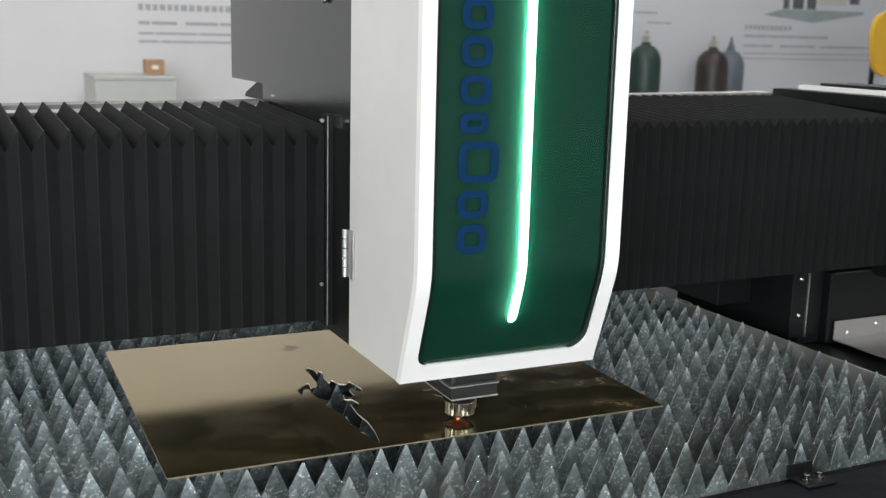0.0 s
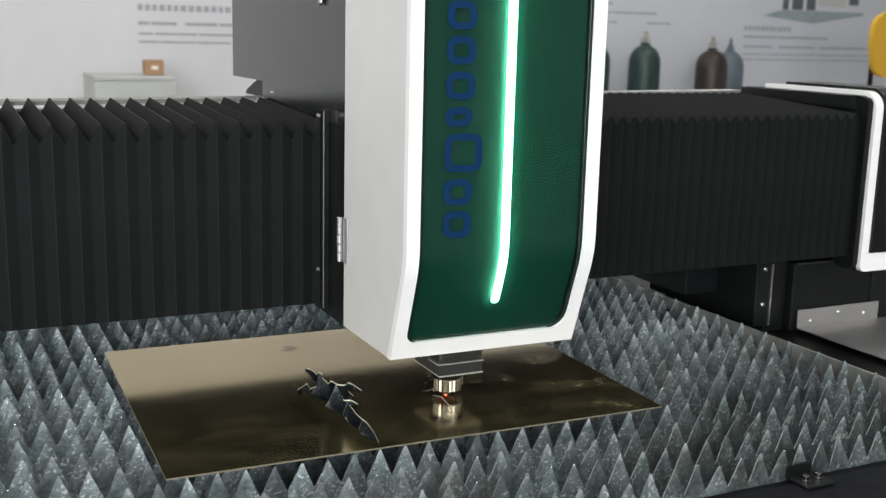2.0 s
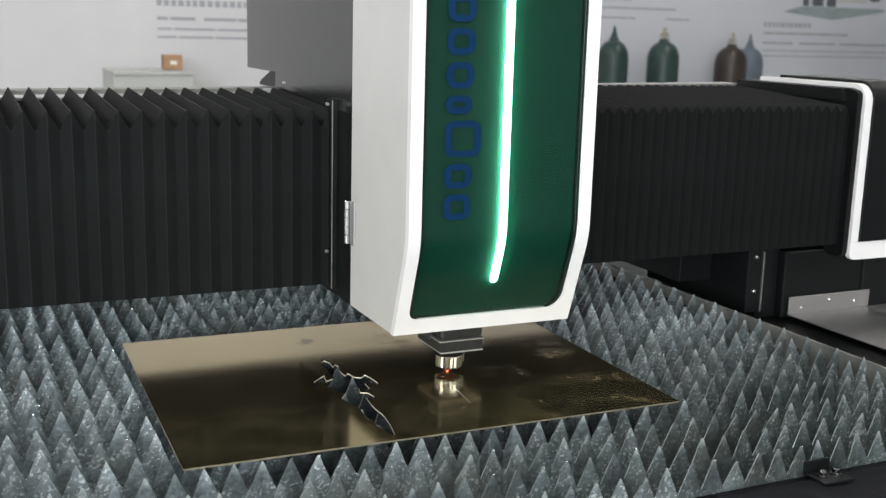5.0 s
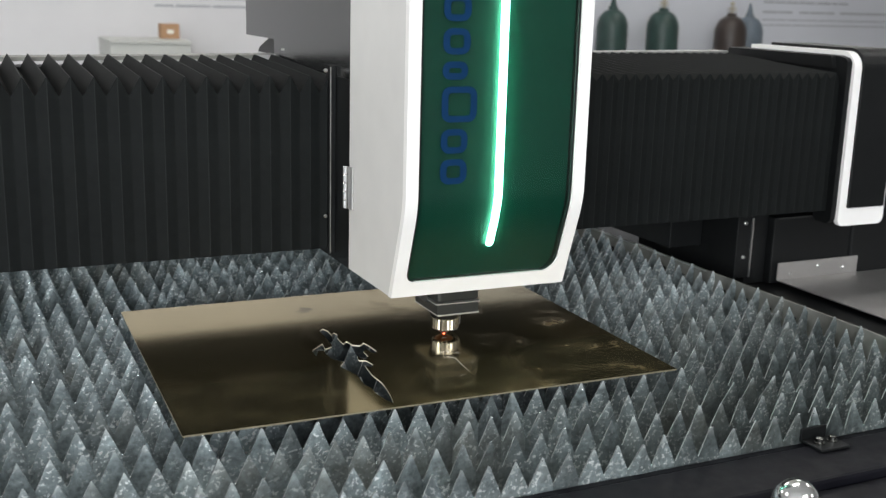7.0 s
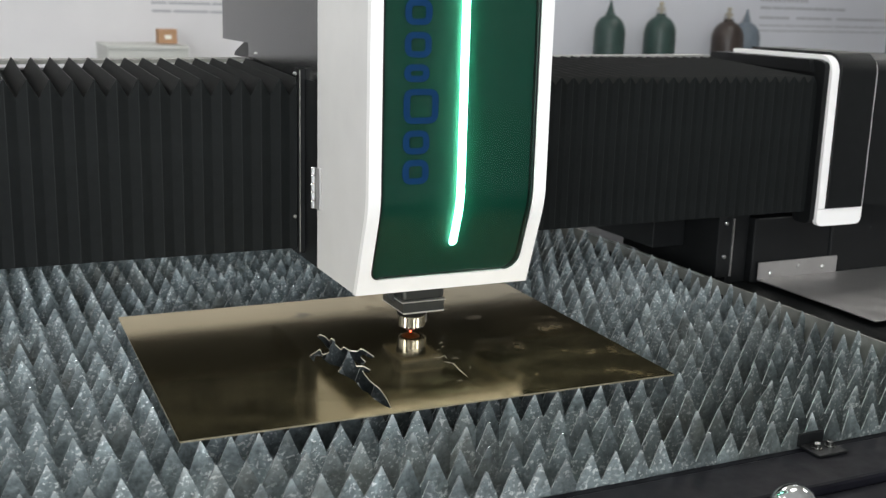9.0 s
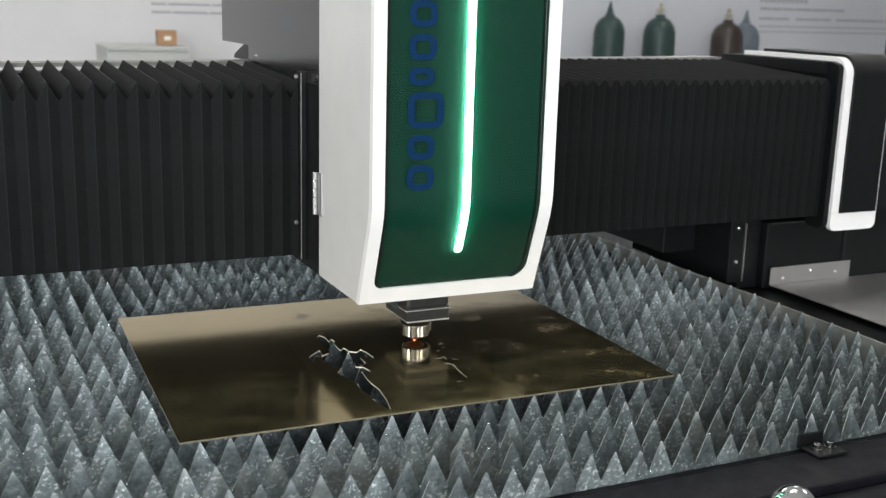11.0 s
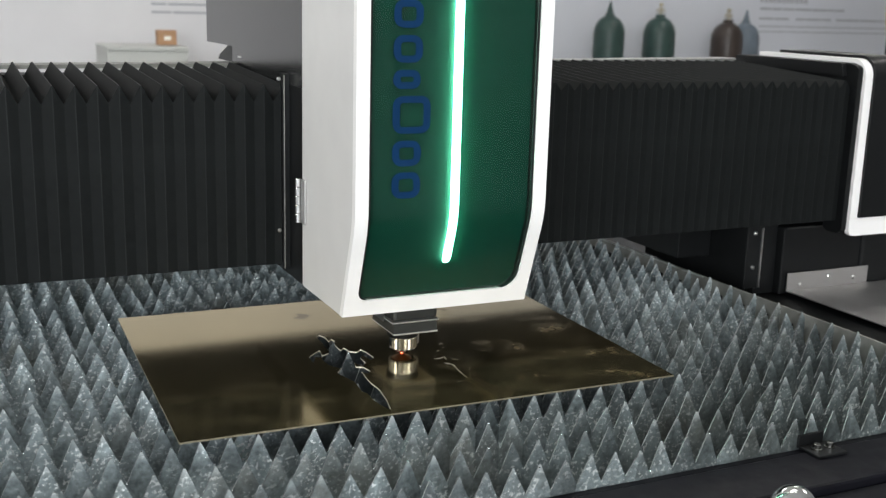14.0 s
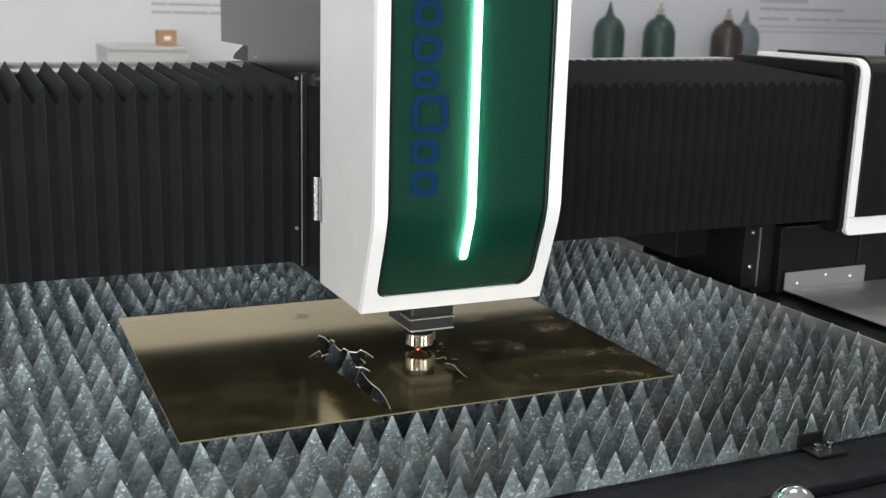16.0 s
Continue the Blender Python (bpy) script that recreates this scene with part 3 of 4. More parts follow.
def brass_sheet():
    bm = bmesh.new()
    w, d, th = 0.608, 0.464, 0.0019
    loops = [[(0, 0), (w, 0), (w, d), (0, d)],
             [(u / 1000, v / 1000) for u, v in smooth_outline(DRAGON, 1, 0.13)]]
    loops += [[(u / 1000, v / 1000) for u, v in kerf_outline(line, half)] for line, half in KERFS]
    turn_back = Matrix.Rotation(0.0163, 3, "Z")
    edges = []
    for lp in loops:
        vs = [bm.verts.new((u, v, 0)) for u, v in lp]
        edges += [bm.edges.new((a, b)) for a, b in zip(vs, vs[1:] + vs[:1])]
    bmesh.ops.triangle_fill(bm, use_beauty=True, use_dissolve=False, edges=edges)
    ret = bmesh.ops.extrude_face_region(bm, geom=list(bm.faces))
    bmesh.ops.translate(bm, verts=[g for g in ret["geom"] if isinstance(g, bmesh.types.BMVert)], vec=(0, 0, th))
    bm.normal_update()
    bmesh.ops.rotate(bm, verts=bm.verts, matrix=Matrix.Rotation(-0.0163, 3, "Z"))
    bmesh.ops.translate(bm, verts=bm.verts, vec=(0.158, 0.056, TOP + 0.0003))
    for f in bm.faces:
        p = turn_back @ (f.calc_center_median() - Vector((0.158, 0.056, 0)))
        outer = min(p.x, p.y, w - p.x, d - p.y) < 0.002
        f.material_index = 0 if abs(f.normal.z) > 0.5 else (2 if outer else 1)
    ob = part("brass_sheet", bm, M_BRASS, at=(0.158, 0.056, TOP))
    ob.data.materials.append(M_CUT)
    ob.data.materials.append(M_SHEAR)
    # bright slivers of metal turned up along the cuts
    turn = Matrix.Rotation(-0.0163, 3, "Z")
    for line in BURRS:
        line = [turn @ Vector((u / 1000, v / 1000, 0)) + Vector((0.158, 0.056, 0)) for u, v in line]
        side = Vector((-(line[-1] - line[0]).y, (line[-1] - line[0]).x, 0)).normalized() * 0.0002
        mid = line[1]
        ring = [line[0], mid - side * 1.4, line[2], mid + side * 1.4]
        b2 = bmesh.new()
        low = [b2.verts.new((p.x, p.y, TOP + 0.0018)) for p in ring]
        high = [b2.verts.new((p.x, p.y + 0.0004, TOP + 0.0023 + 0.0002 * (k % 2))) for k, p in enumerate(ring)]
        for k in range(4):
            j = (k + 1) % 4
            b2.faces.new((low[k], low[j], high[j], high[k]))
        b2.faces.new(low[::-1])
        b2.faces.new(high)
        part("burr", b2, M_BURR, ob)
    # beads of dross stuck along the cut
    rng = random.Random(3)
    for k in (1, 5, 8, 11, 13, 17, 23, 25, 31, 33, 37, 40, 42, 44):
        u, v = DRAGON[k]
        p = turn @ Vector((u / 1000, v / 1000, 0)) + Vector((0.158, 0.056, TOP + 0.0017))
        b2 = bmesh.new()
        bmesh.ops.create_icosphere(b2, subdivisions=1, radius=1, matrix=Matrix.Translation(p) @ Matrix.Diagonal((rng.uniform(0.0008, 0.0016), 0.0008, rng.uniform(0.0005, 0.0009), 1)))
        part("dross_bead", b2, M_CUT, ob)
    return tagged(ob, "shiny tarnished brass sheet with a dragon-shaped cut-out on the slats", "metal sheet")


# ---------------------------------------------------------------- the gantry
Y_F, Y_B = 0.450, 0.74             # front and back of the bellows at the reference place of the gantry
Z_T, Z_L = TOP + 0.345, TOP + 0.092
HEAD_L, HEAD_R = 0.390, 0.655      # where the bellows meet the carriage
BEL_L, BEL_R = -0.558, 1.372


def pleat_mesh(p, lift, dp):
    """One fold of the bellows: an outer fold line between two inner ones, over the front and the top."""
    bm = bmesh.new()

    def path(d):
        return [(Y_F + d * 0.08, Z_L), (Y_F + d * 0.08, Z_T - 0.010 - d), (Y_B, Z_T + 0.002 + lift - d)]
    rows = []
    for x, d in ((-p * 0.53, dp), (-p * 0.46, dp - 0.002), (-0.0007, 0.0), (0.0007, 0.0), (p * 0.46, dp - 0.002), (p * 0.53, dp)):
        rows.append([bm.verts.new((x, y, z)) for y, z in path(d)])
    inner = [[bm.verts.new((x, y, z)) for y, z in path(dp + 0.004)] for x in (-p * 0.53, p * 0.53)]
    loop = rows + [inner[1], inner[0]]
    for k, (a, b) in enumerate(zip(loop, loop[1:] + loop[:1])):
        for i in range(2):
            f = bm.faces.new((a[i], a[i + 1], b[i + 1], b[i]))
            f.material_index = 1 if k == 2 else 0
    bm.faces.new([r[0] for r in loop])
    bm.faces.new([r[2] for r in loop][::-1])
    return bm


PLEATS = []


def gantry():
    g = thing("gantry", (0.4, 0.6, TOP + 0.083), "black gantry with accordion bellows over the cutting bed", "gantry")
    z = TOP
    part("beam", box(-0.60, 1.37, Y_F + 0.035, Y_B - 0.015, z + 0.106, Z_T - 0.040, 0.004), M_BLACK, g)
    # one strip: the left part's shade is put in as a darker metal
    for x0, x1, material, look_of in ((-0.60, 0.42, M_RAIL, "metal edge strip behind the bellows, its shade put in as grey"), (0.4205, 1.37, M_STEEL, "pale metal edge strip behind the bellows")):
        q0, q1 = (Z_T - 0.016 + 0.01066 * (x + 0.60) for x in (x0, x1))
        part("back_strip", prism([(x0, q0), (x1, q1), (x1, q1 + 0.006), (x0, q0 + 0.006)], "Y", Y_B + 0.002, Y_B + 0.05), material, g, look_of)
    part("back_wall", box(-0.60, 1.37, Y_B - 0.008, Y_B + 0.05, z + 0.16, Z_T - 0.0165, 0.002), M_BLACK, g)
    for side, (a, b, n) in enumerate(((BEL_L, HEAD_L - 0.001, 35.5), (HEAD_R, BEL_R, 32))):
        p = (b - a) / n
        first = None
        for i in range(math.ceil(n)):
            u = (i + 0.5) / n
            x = a + (b - a) * u
            if first is None:
                first = part("pleat", pleat_mesh(p, 0.006 * side, (0.023, 0.013)[side]), M_FABRIC, g, "black fabric bellows fold")
                first.location.x, first.location.y, first.location.z = x - 0.4, -0.6, -(TOP + 0.083)
                me = first.data
                me.materials.append(M_CREASE)
                me.transform(Matrix.Translation(Vector((0.4, 0.6, TOP + 0.083))))
                ob = first
            else:
                ob = new("pleat", first.data)
                ob.parent = g
                ob.location = (x - 0.4, -0.6, -(TOP + 0.083))
            PLEATS.append((ob, x - 0.4, u if side == 0 else 1 - u))
    # end cover: a rounded black block with a white band over front and top
    xa, xb, yf, zt, zb = 1.386, 1.494, 0.432, z + 0.372, z + 0.066

    def hook(off, y_back, low):
        """Side outline: up the front, round the corner, back along the top."""
        r = 0.03 - off
        pts = [(yf + off, low)]
        for k in range(13):
            a = radians(180 - 7.5 * k)
            pts.append((yf + off + r + r * math.cos(a), zt - off - r + r * math.sin(a)))
        pts.append((y_back, zt - off))
        return pts

    def hook_solid(o1, o2, y_back, low, x0, x1):
        p1, p2 = hook(o1, y_back, low), hook(o2, y_back, low)
        return prism(p1 + p2[::-1], "X", x0, x1)
    part("end_block", prism(hook(0.008, 0.74, z + 0.10) + [(0.74, z + 0.10)], "X", xa - 0.011, xb + 0.30), M_BLACK, g)
    part("cover_lip", prism([(yf + 0.03, zt - 0.030), (yf + 0.036, zt - 0.0085), (0.74, zt - 0.0085), (0.74, zt - 0.024)], "X", xa - 0.022, xa - 0.0115), M_BLACK, g)
    part("white_band", hook_solid(0.0, 0.0075, 0.70, zb + 0.0325, xa, xa + 0.017), M_WHITE, g, "white enamel band wrapping the gantry end")
    part("white_band", hook_solid(0.0, 0.0075, 0.70, zb + 0.0325, xb - 0.006, xb), M_WHITE, g, "white enamel band wrapping the gantry end")
    part("white_foot", prism(rounded(xa, xb, zb, zb + 0.032, 0.012, 5, (1, 1, 0, 0)), "Y", yf, yf + 0.010), M_WHITE, g, "white enamel foot of the band")
    part("inset_panel", hook_solid(-0.005, 0.0085, 0.665, zb + 0.033, xa + 0.0175, xb - 0.0065), M_BLACK, g, "glossy black inset panel")
    part("side_cheek", prism(rounded(yf + 0.006, yf + 0.05, zb + 0.004, zt - 0.01, 0.012), "X", xa - 0.0115, xa - 0.0005), M_BLACK, g)
    part("end_cap", box(xb + 0.0005, 1.95, 0.50, 0.80, z - 0.05, zt - 0.012, 0.006), M_BLACK, g)
    # lower carriage plates, bolts and the steel apron tray
    part("carriage_box", box(1.31, 1.95, 0.505, 0.80, z - 0.052, z + 0.0715, 0.003), M_BLACK, g)
    part("edge_strip", box(1.315, 1.42, 0.502, 0.5045, z + 0.0690, z + 0.0715), M_DARKSTEEL, g)
    # black block added to keep the gap under the bellows dark
    part("gap_block", box(1.152, 1.2245, 0.60, 1.30, z + 0.006, z + 0.0915, 0.002), M_BLACK, g)
    plate = part("carriage_plate", box(1.225, 1.262, 0.503, 0.80, z - 0.034, z + 0.085, 0.002), M_BLACK, g)
    part("plate_edge", box(1.256, 1.259, 0.5005, 0.503, z - 0.033, z + 0.075), M_ZINC, g, "bright worn plate edge")
    part("lower_beam", box(1.2625, 1.309, 0.52, 0.80, z - 0.052, z + 0.10, 0.002), M_BLACK, g)
    for zz in (z + 0.067, z + 0.005):
        part("bolt", lathe([(0.0036, 0), (0.0036, 0.003), (0.0025, 0.004)], (1.241, 0.503, zz), 12, "Y"), M_ZINC, plate)
    ab = part("apron_back", box(1.322, 1.516, 0.4985, 0.5015, z - 0.045, z - 0.012, 0.0008), M_STEEL, g, "brushed steel apron with three rivets")
    part("apron", box(1.322, 1.95, 0.215, 0.498, z - 0.046, z - 0.0435, 0.0008), M_STEEL, g, "brushed steel apron tray")
    for bx, bz in ((1.352, -0.034), (1.418, -0.024), (1.480, -0.031)):
        part("rivet", lathe([(0.004, 0), (0.0036, 0.0015), (0.002, 0.0026)], (bx, 0.4984, z + bz), 12, "Y"), M_ZINC, ab)
    return g


# ---------------------------------------------------------------- the cutting head
HX, HY = 0.497, 0.289


def laser_unit():
    h = thing("laser_unit", (HX, HY, TOP + 0.003), "tall white laser cutting unit with a lit green front panel", "laser cutter")
    z = TOP
    xl, xr = 0.390, 0.634
    yf, yb_low, yr = 0.179, 0.220, 0.372
    zk, zb, zt = z + 0.199, z + 0.081, z + 0.80

    def yfront(zz):
        """The front is upright, then bends back towards the foot."""
        if zz >= zk + 0.02:
            return yf
        if zz >= zk - 0.02:
            s = (zk + 0.02 - zz) / 0.04
            return yf + s * s * 0.5 * 0.04 * (yb_low - yf) / (zk - zb)
        return yf + (zk - zz) * (yb_low - yf) / (zk - zb)

    zs = [zb, zb + 0.006, zb + 0.012, zb + 0.02, zb + 0.03, zb + 0.05, zb + 0.08, zk - 0.02, zk - 0.013, zk - 0.006, zk, zk + 0.006, zk + 0.013, zk + 0.02, z + 0.30, z + 0.40, z + 0.55, zt]

    # white shell: side and back walls, bottom
    side = [(yfront(q), q) for q in zs]

    def shell_side(x0, x1):
        return prism(side + [(yr, zt), (yr, zb)], "X", x0, x1)
    part("side_panel", shell_side(xl, xl + 0.004), M_SIDE, h, "white enamel side panel with shade put into its colour")
    part("side_panel", shell_side(xr - 0.004, xr), M_SIDE, h, "white enamel side panel with shade put into its colour")
    part("bottom_panel", box(xl + 0.0042, xr - 0.0042, yb_low + 0.0075, yr, zb, zb + 0.004), M_BLACK, h)
    # front rim: the band between the outer edge and a rounded opening, laid over the bent front
    r0 = 0.022
    def strip(xa_of, xb_of, depth, back):
        bm = bmesh.new()
        hs = sorted(set([zb + 0.0002 + 0.019 + r0 * (1 - math.cos(radians(a))) for a in range(0, 91, 10)] + [q for q in zs if q > zb + 0.019 + r0]))
        ra = []
        for q in hs:
            y = yfront(q) + depth
            ra.append([bm.verts.new((xa_of(q), y, q)), bm.verts.new((xb_of(q), y, q)), bm.verts.new((xb_of(q), y + back, q)), bm.verts.new((xa_of(q), y + back, q))])
        for a, b in zip(ra, ra[1:]):
            for i in range(4):
                j = (i + 1) % 4
                bm.faces.new((a[i], a[j], b[j], b[i]))
        bm.faces.new(ra[0])
        bm.faces.new(ra[-1][::-1])
        return bm

    zi = zb + 0.019

    def il(q):
        r = 0.013
        d = max(0.0, r - (q - zi))
        return xl + 0.0155 + r - math.sqrt(max(0.0, r * r - d * d))

    def ir(q):
        r = 0.022
        d = max(0.0, r - (q - zi))
        return xr - 0.0160 - r + math.sqrt(max(0.0, r * r - d * d))
    part("front_rim", strip(lambda q: xl - 0.0005, il, -0.003, 0.010), M_WHITE, h, "white enamel front rim")
    part("front_rim", strip(ir, lambda q: xr + 0.0005, -0.003, 0.010), M_WHITE, h, "white enamel front rim")
    bot = bmesh.new()
    ra = []
    for q in (zb - 0.0005, zb + 0.006, zb + 0.012, zi + 0.0003):
        y = yfront(max(q, zb)) - 0.003
        ra.append([bot.verts.new((xl - 0.0005, y, q)), bot.verts.new((xr + 0.0005, y, q)), bot.verts.new((xr + 0.0005, y + 0.010, q)), bot.verts.new((xl - 0.0005, y + 0.010, q))])
    for a, b in zip(ra, ra[1:]):
        for i in range(4):
            j = (i + 1) % 4
            bot.faces.new((a[i], a[j], b[j], b[i]))
    bot.faces.new(ra[0])
    bot.faces.new(ra[-1][::-1])
    part("front_rim", bot, M_WHITE, h, "white enamel front rim")
    part("panel_gasket", strip(lambda q: il(q) + 0.0003, lambda q: il(q) + 0.0035, 0.0, 0.0094), M_BLACK, h, "thin black gasket")
    part("panel_gasket", strip(lambda q: ir(q) - 0.0025, lambda q: ir(q) - 0.0003, 0.0, 0.0094), M_BLACK, h, "thin black gasket")
    part("panel_gasket", box(il(zi) + 0.004, ir(zi) - 0.004, yfront(zi) + 0.0035, yfront(zi) + 0.0094, zi + 0.0006, zi + 0.0016), M_BLACK, h, "thin black gasket")
    # diffuser board at the back of the lit box, acrylic sheet before it, light tube between them
    part("diffuser_board", strip(lambda q: il(q) + 0.0003, lambda q: ir(q) - 0.0003, 0.0100, 0.004), M_BOARD, h, "green diffuser board")
    sheet = part("acrylic_sheet", strip(lambda q: il(q) + 0.0036, lambda q: ir(q) - 0.0026, 0.0008, 0.002), M_ACRYLIC, h, "smoked glossy acrylic sheet")
    sheet.visible_shadow = False
    led = bmesh.new()
    rings = []
    r = 0.0056
    hs = [z + 0.146 + 0.0056 * math.sin(radians(a)) for a in (-75, -50, -25)] + [z + 0.146, z + 0.155, z + 0.166, z + 0.18, z + 0.195, z + 0.21, z + 0.225, z + 0.3, z + 0.45, z + 0.6, zt - 0.03]
    for q in hs:
        x = 0.5165
        rr = r if q >= z + 0.146 else math.sqrt(max(1e-8, r * r - (q - z - 0.146) ** 2))
        y = yfront(q) + 0.0056
        rings.append([led.verts.new((x + rr * math.cos(radians(a)), y + 0.45 * rr * math.sin(radians(a)), q)) for a in range(0, 360, 45)])
    for a, b in zip(rings, rings[1:]):
        for i in range(8):
            j = (i + 1) % 8
            led.faces.new((a[i], a[j], b[j], b[i]))
    led.faces.new(rings[0][::-1])
    led.faces.new(rings[-1])
    part("light_strip", led, M_LED, h, "glowing white-green light strip", smooth=True)
    # blue mark: a column of plain rounded shapes on the acrylic
    for k, (q, tall, wide) in enumerate(((0.227, 0.030, 0.035), (0.264, 0.029, 0.035), (0.301, 0.042, 0.046), (0.351, 0.021, 0.033), (0.380, 0.030, 0.035), (0.418, 0.030, 0.035), (0.455, 0.030, 0.035), (0.493, 0.030, 0.039))):
        y = yfront(z + q) - 0.0002
        o = rounded(0.4340, 0.4340 + wide, z + q, z + q + tall, min(0.011, tall * 0.45))
        i = rounded(0.4340 + 0.0085, 0.4340 + wide - 0.0085, z + q + 0.0075, z + q + tall - 0.0075, min(0.004, tall * 0.12))
        part("blue_mark", ring_between(o, i, lambda u, v: (u, y, v), (0, 0.0006, 0)), M_BLUE, h, "dark blue plain logo shape" if k == 0 else "")
    # carriage behind the shell
    # lower part of the case's own plate; its darker reflection is put in as black
    part("carriage_plate", box(0.3962, 0.6498, yr + 0.001, 0.62, z + 0.076, z + 0.3345), M_BLACK, h)
    case = [(yr + 0.001, z + 0.335), (0.75, z + 0.335), (0.75, z + 0.371), (0.925, z + 0.371), (0.925, z + 0.80), (yr + 0.001, z + 0.80)]
    part("carriage_case", prism(case, "X", 0.396, 0.650), M_GREY, h, "dark grey sheet-metal case")
    part("cable_boss", prism([(0.751, z + 0.345), (0.870, z + 0.345), (0.862, z + 0.352), (0.800, z + 0.3705), (0.751, z + 0.3705)], "X", 0.402, 0.640), M_BLACK, h)
    post = part("bellows_flange", prism([(0.444, z + 0.086), (0.456, z + 0.086), (0.456, z + 0.350), (0.444, z + 0.349)], "X", 0.3855, 0.3955), M_BLACK, h)
    part("flange_edge", box(0.3870, 0.3884, 0.4425, 0.4437, z + 0.087, z + 0.348), M_RAIL, post, "bright edge of the flange")
    part("bellows_flange", prism([(0.444, z + 0.086), (0.61, z + 0.086), (0.61, z + 0.349), (0.444, z + 0.338)], "X", 0.6505, 0.657), M_BLACK, h)
    for zz in (z + 0.343, z + 0.141):
        part("bolt", lathe([(0.0028, 0), (0.0028, 0.002), (0.0018, 0.003)], (0.380, 0.4425, zz), 10, "Y"), M_ZINC, post)
    part("bolt", lathe([(0.0028, 0), (0.0028, 0.002), (0.0018, 0.003)], (0.384, 0.66, z + 0.358), 10), M_ZINC, post)
    # small hook on the side of the case
    hook = bmesh.new()
    for k in range(9):
        a = radians(-150 + 30 * k)
        m = Matrix.Translation((0.3925, 0.470 + 0.0055 * math.cos(a), z + 0.492 + 0.008 * math.sin(a)))
        bmesh.ops.create_icosphere(hook, subdivisions=1, radius=0.0032, matrix=m)
    part("cable_hook", hook, M_CHROME, h, "small bright wire hook", smooth=True)
    # hinge on the side panel
    leaf = part("hinge", box(xl - 0.0030, xl - 0.0003, yr - 0.018, yr - 0.003, z + 0.165, z + 0.222, 0.0005), M_STEEL, h, "bright steel butt hinge")
    for k in range(5):
        a, b = 0.165 + 0.0115 * k, 0.165 + 0.0115 * k + 0.0112
        part("knuckle", lathe([(0.0036, z + a), (0.0040, z + a + 0.0006), (0.0040, z + b - 0.0006), (0.0036, z + b)], (xl - 0.0052, yr + 0.002, 0), 14), M_CHROME, leaf)
    # mount block, ring nut and nozzle
    part("mount", box(0.473, 0.535, 0.262, 0.34, z + 0.0525, z + 0.079, 0.005), M_DARKSTEEL, h, "dark anodised mount block")
    part("mount_flange", box(0.472, 0.536, 0.261, 0.34, z + 0.0505, z + 0.0522, 0.0006), M_SEAM, h, "bright steel seam")
    part("mount_lower", prism([(0.474, z + 0.0502), (0.534, z + 0.0502), (0.534, z + 0.0372), (0.474, z + 0.0372)], "Y", 0.262, 0.335), M_DARKSTEEL, h, "dark anodised mount block")
    part("mount_flange", box(0.4745, 0.535, 0.2615, 0.336, z + 0.0350, z + 0.0370, 0.0006), M_SEAM, h, "bright steel seam")
    part("side_arm", prism([(0.440, z + 0.076), (0.4725, z + 0.076), (0.4725, z + 0.046), (0.455, z + 0.060)], "Y", 0.29, 0.345), M_DARKSTEEL, h)
    part("neck", lathe([(0.0200, z + 0.0262), (0.0215, z + 0.0348)], (HX + 0.003, HY + 0.004, 0), 28), M_BLACK, h)
    knurl = bmesh.new()
    n = 44
    rows = []
    for rr, q in ((0.0150, 0.0092), (0.0168, 0.0104), (0.0172, 0.0112), (0.0172, 0.0246), (0.0162, 0.0260)):
        ring = []
        for i in range(n):
            a = 2 * math.pi * i / n
            k = rr - (0.0011 if i % 2 and 0.0111 < q < 0.025 else 0)
            ring.append(knurl.verts.new((HX + 0.0015 + 1.07 * k * math.cos(a), HY + 1.07 * k * math.sin(a), z + q)))
        rows.append(ring)
    for a, b in zip(rows, rows[1:]):
        for i in range(n):
            j = (i + 1) % n
            knurl.faces.new((a[i], a[j], b[j], b[i]))
    knurl.faces.new(rows[0][::-1])
    knurl.faces.new(rows[-1])
    part("clamp_ring", lathe([(0.0165, z + 0.0132), (0.0178, z + 0.0145), (0.0178, z + 0.0255), (0.0165, z + 0.0261)], (HX + 0.0085, HY + 0.008, 0), 32), M_STEEL, h, "steel clamp ring behind the nut")
    part("ring_nut", knurl, M_CHROME, h, "knurled chrome ring nut")
    part("nozzle", lathe([(0.0018, z + 0.0030), (0.0036, z + 0.0034), (0.0105, z + 0.0072), (0.0130, z + 0.0090)], (HX, HY, 0), 24), M_COPPER, h, "copper cutting nozzle")
    part("pilot_spot", lathe([(0.0014, z + 0.0024), (0.0017, z + 0.0034)], (HX, HY, 0), 10), M_RED, h, "glowing red pilot spot")
    return h


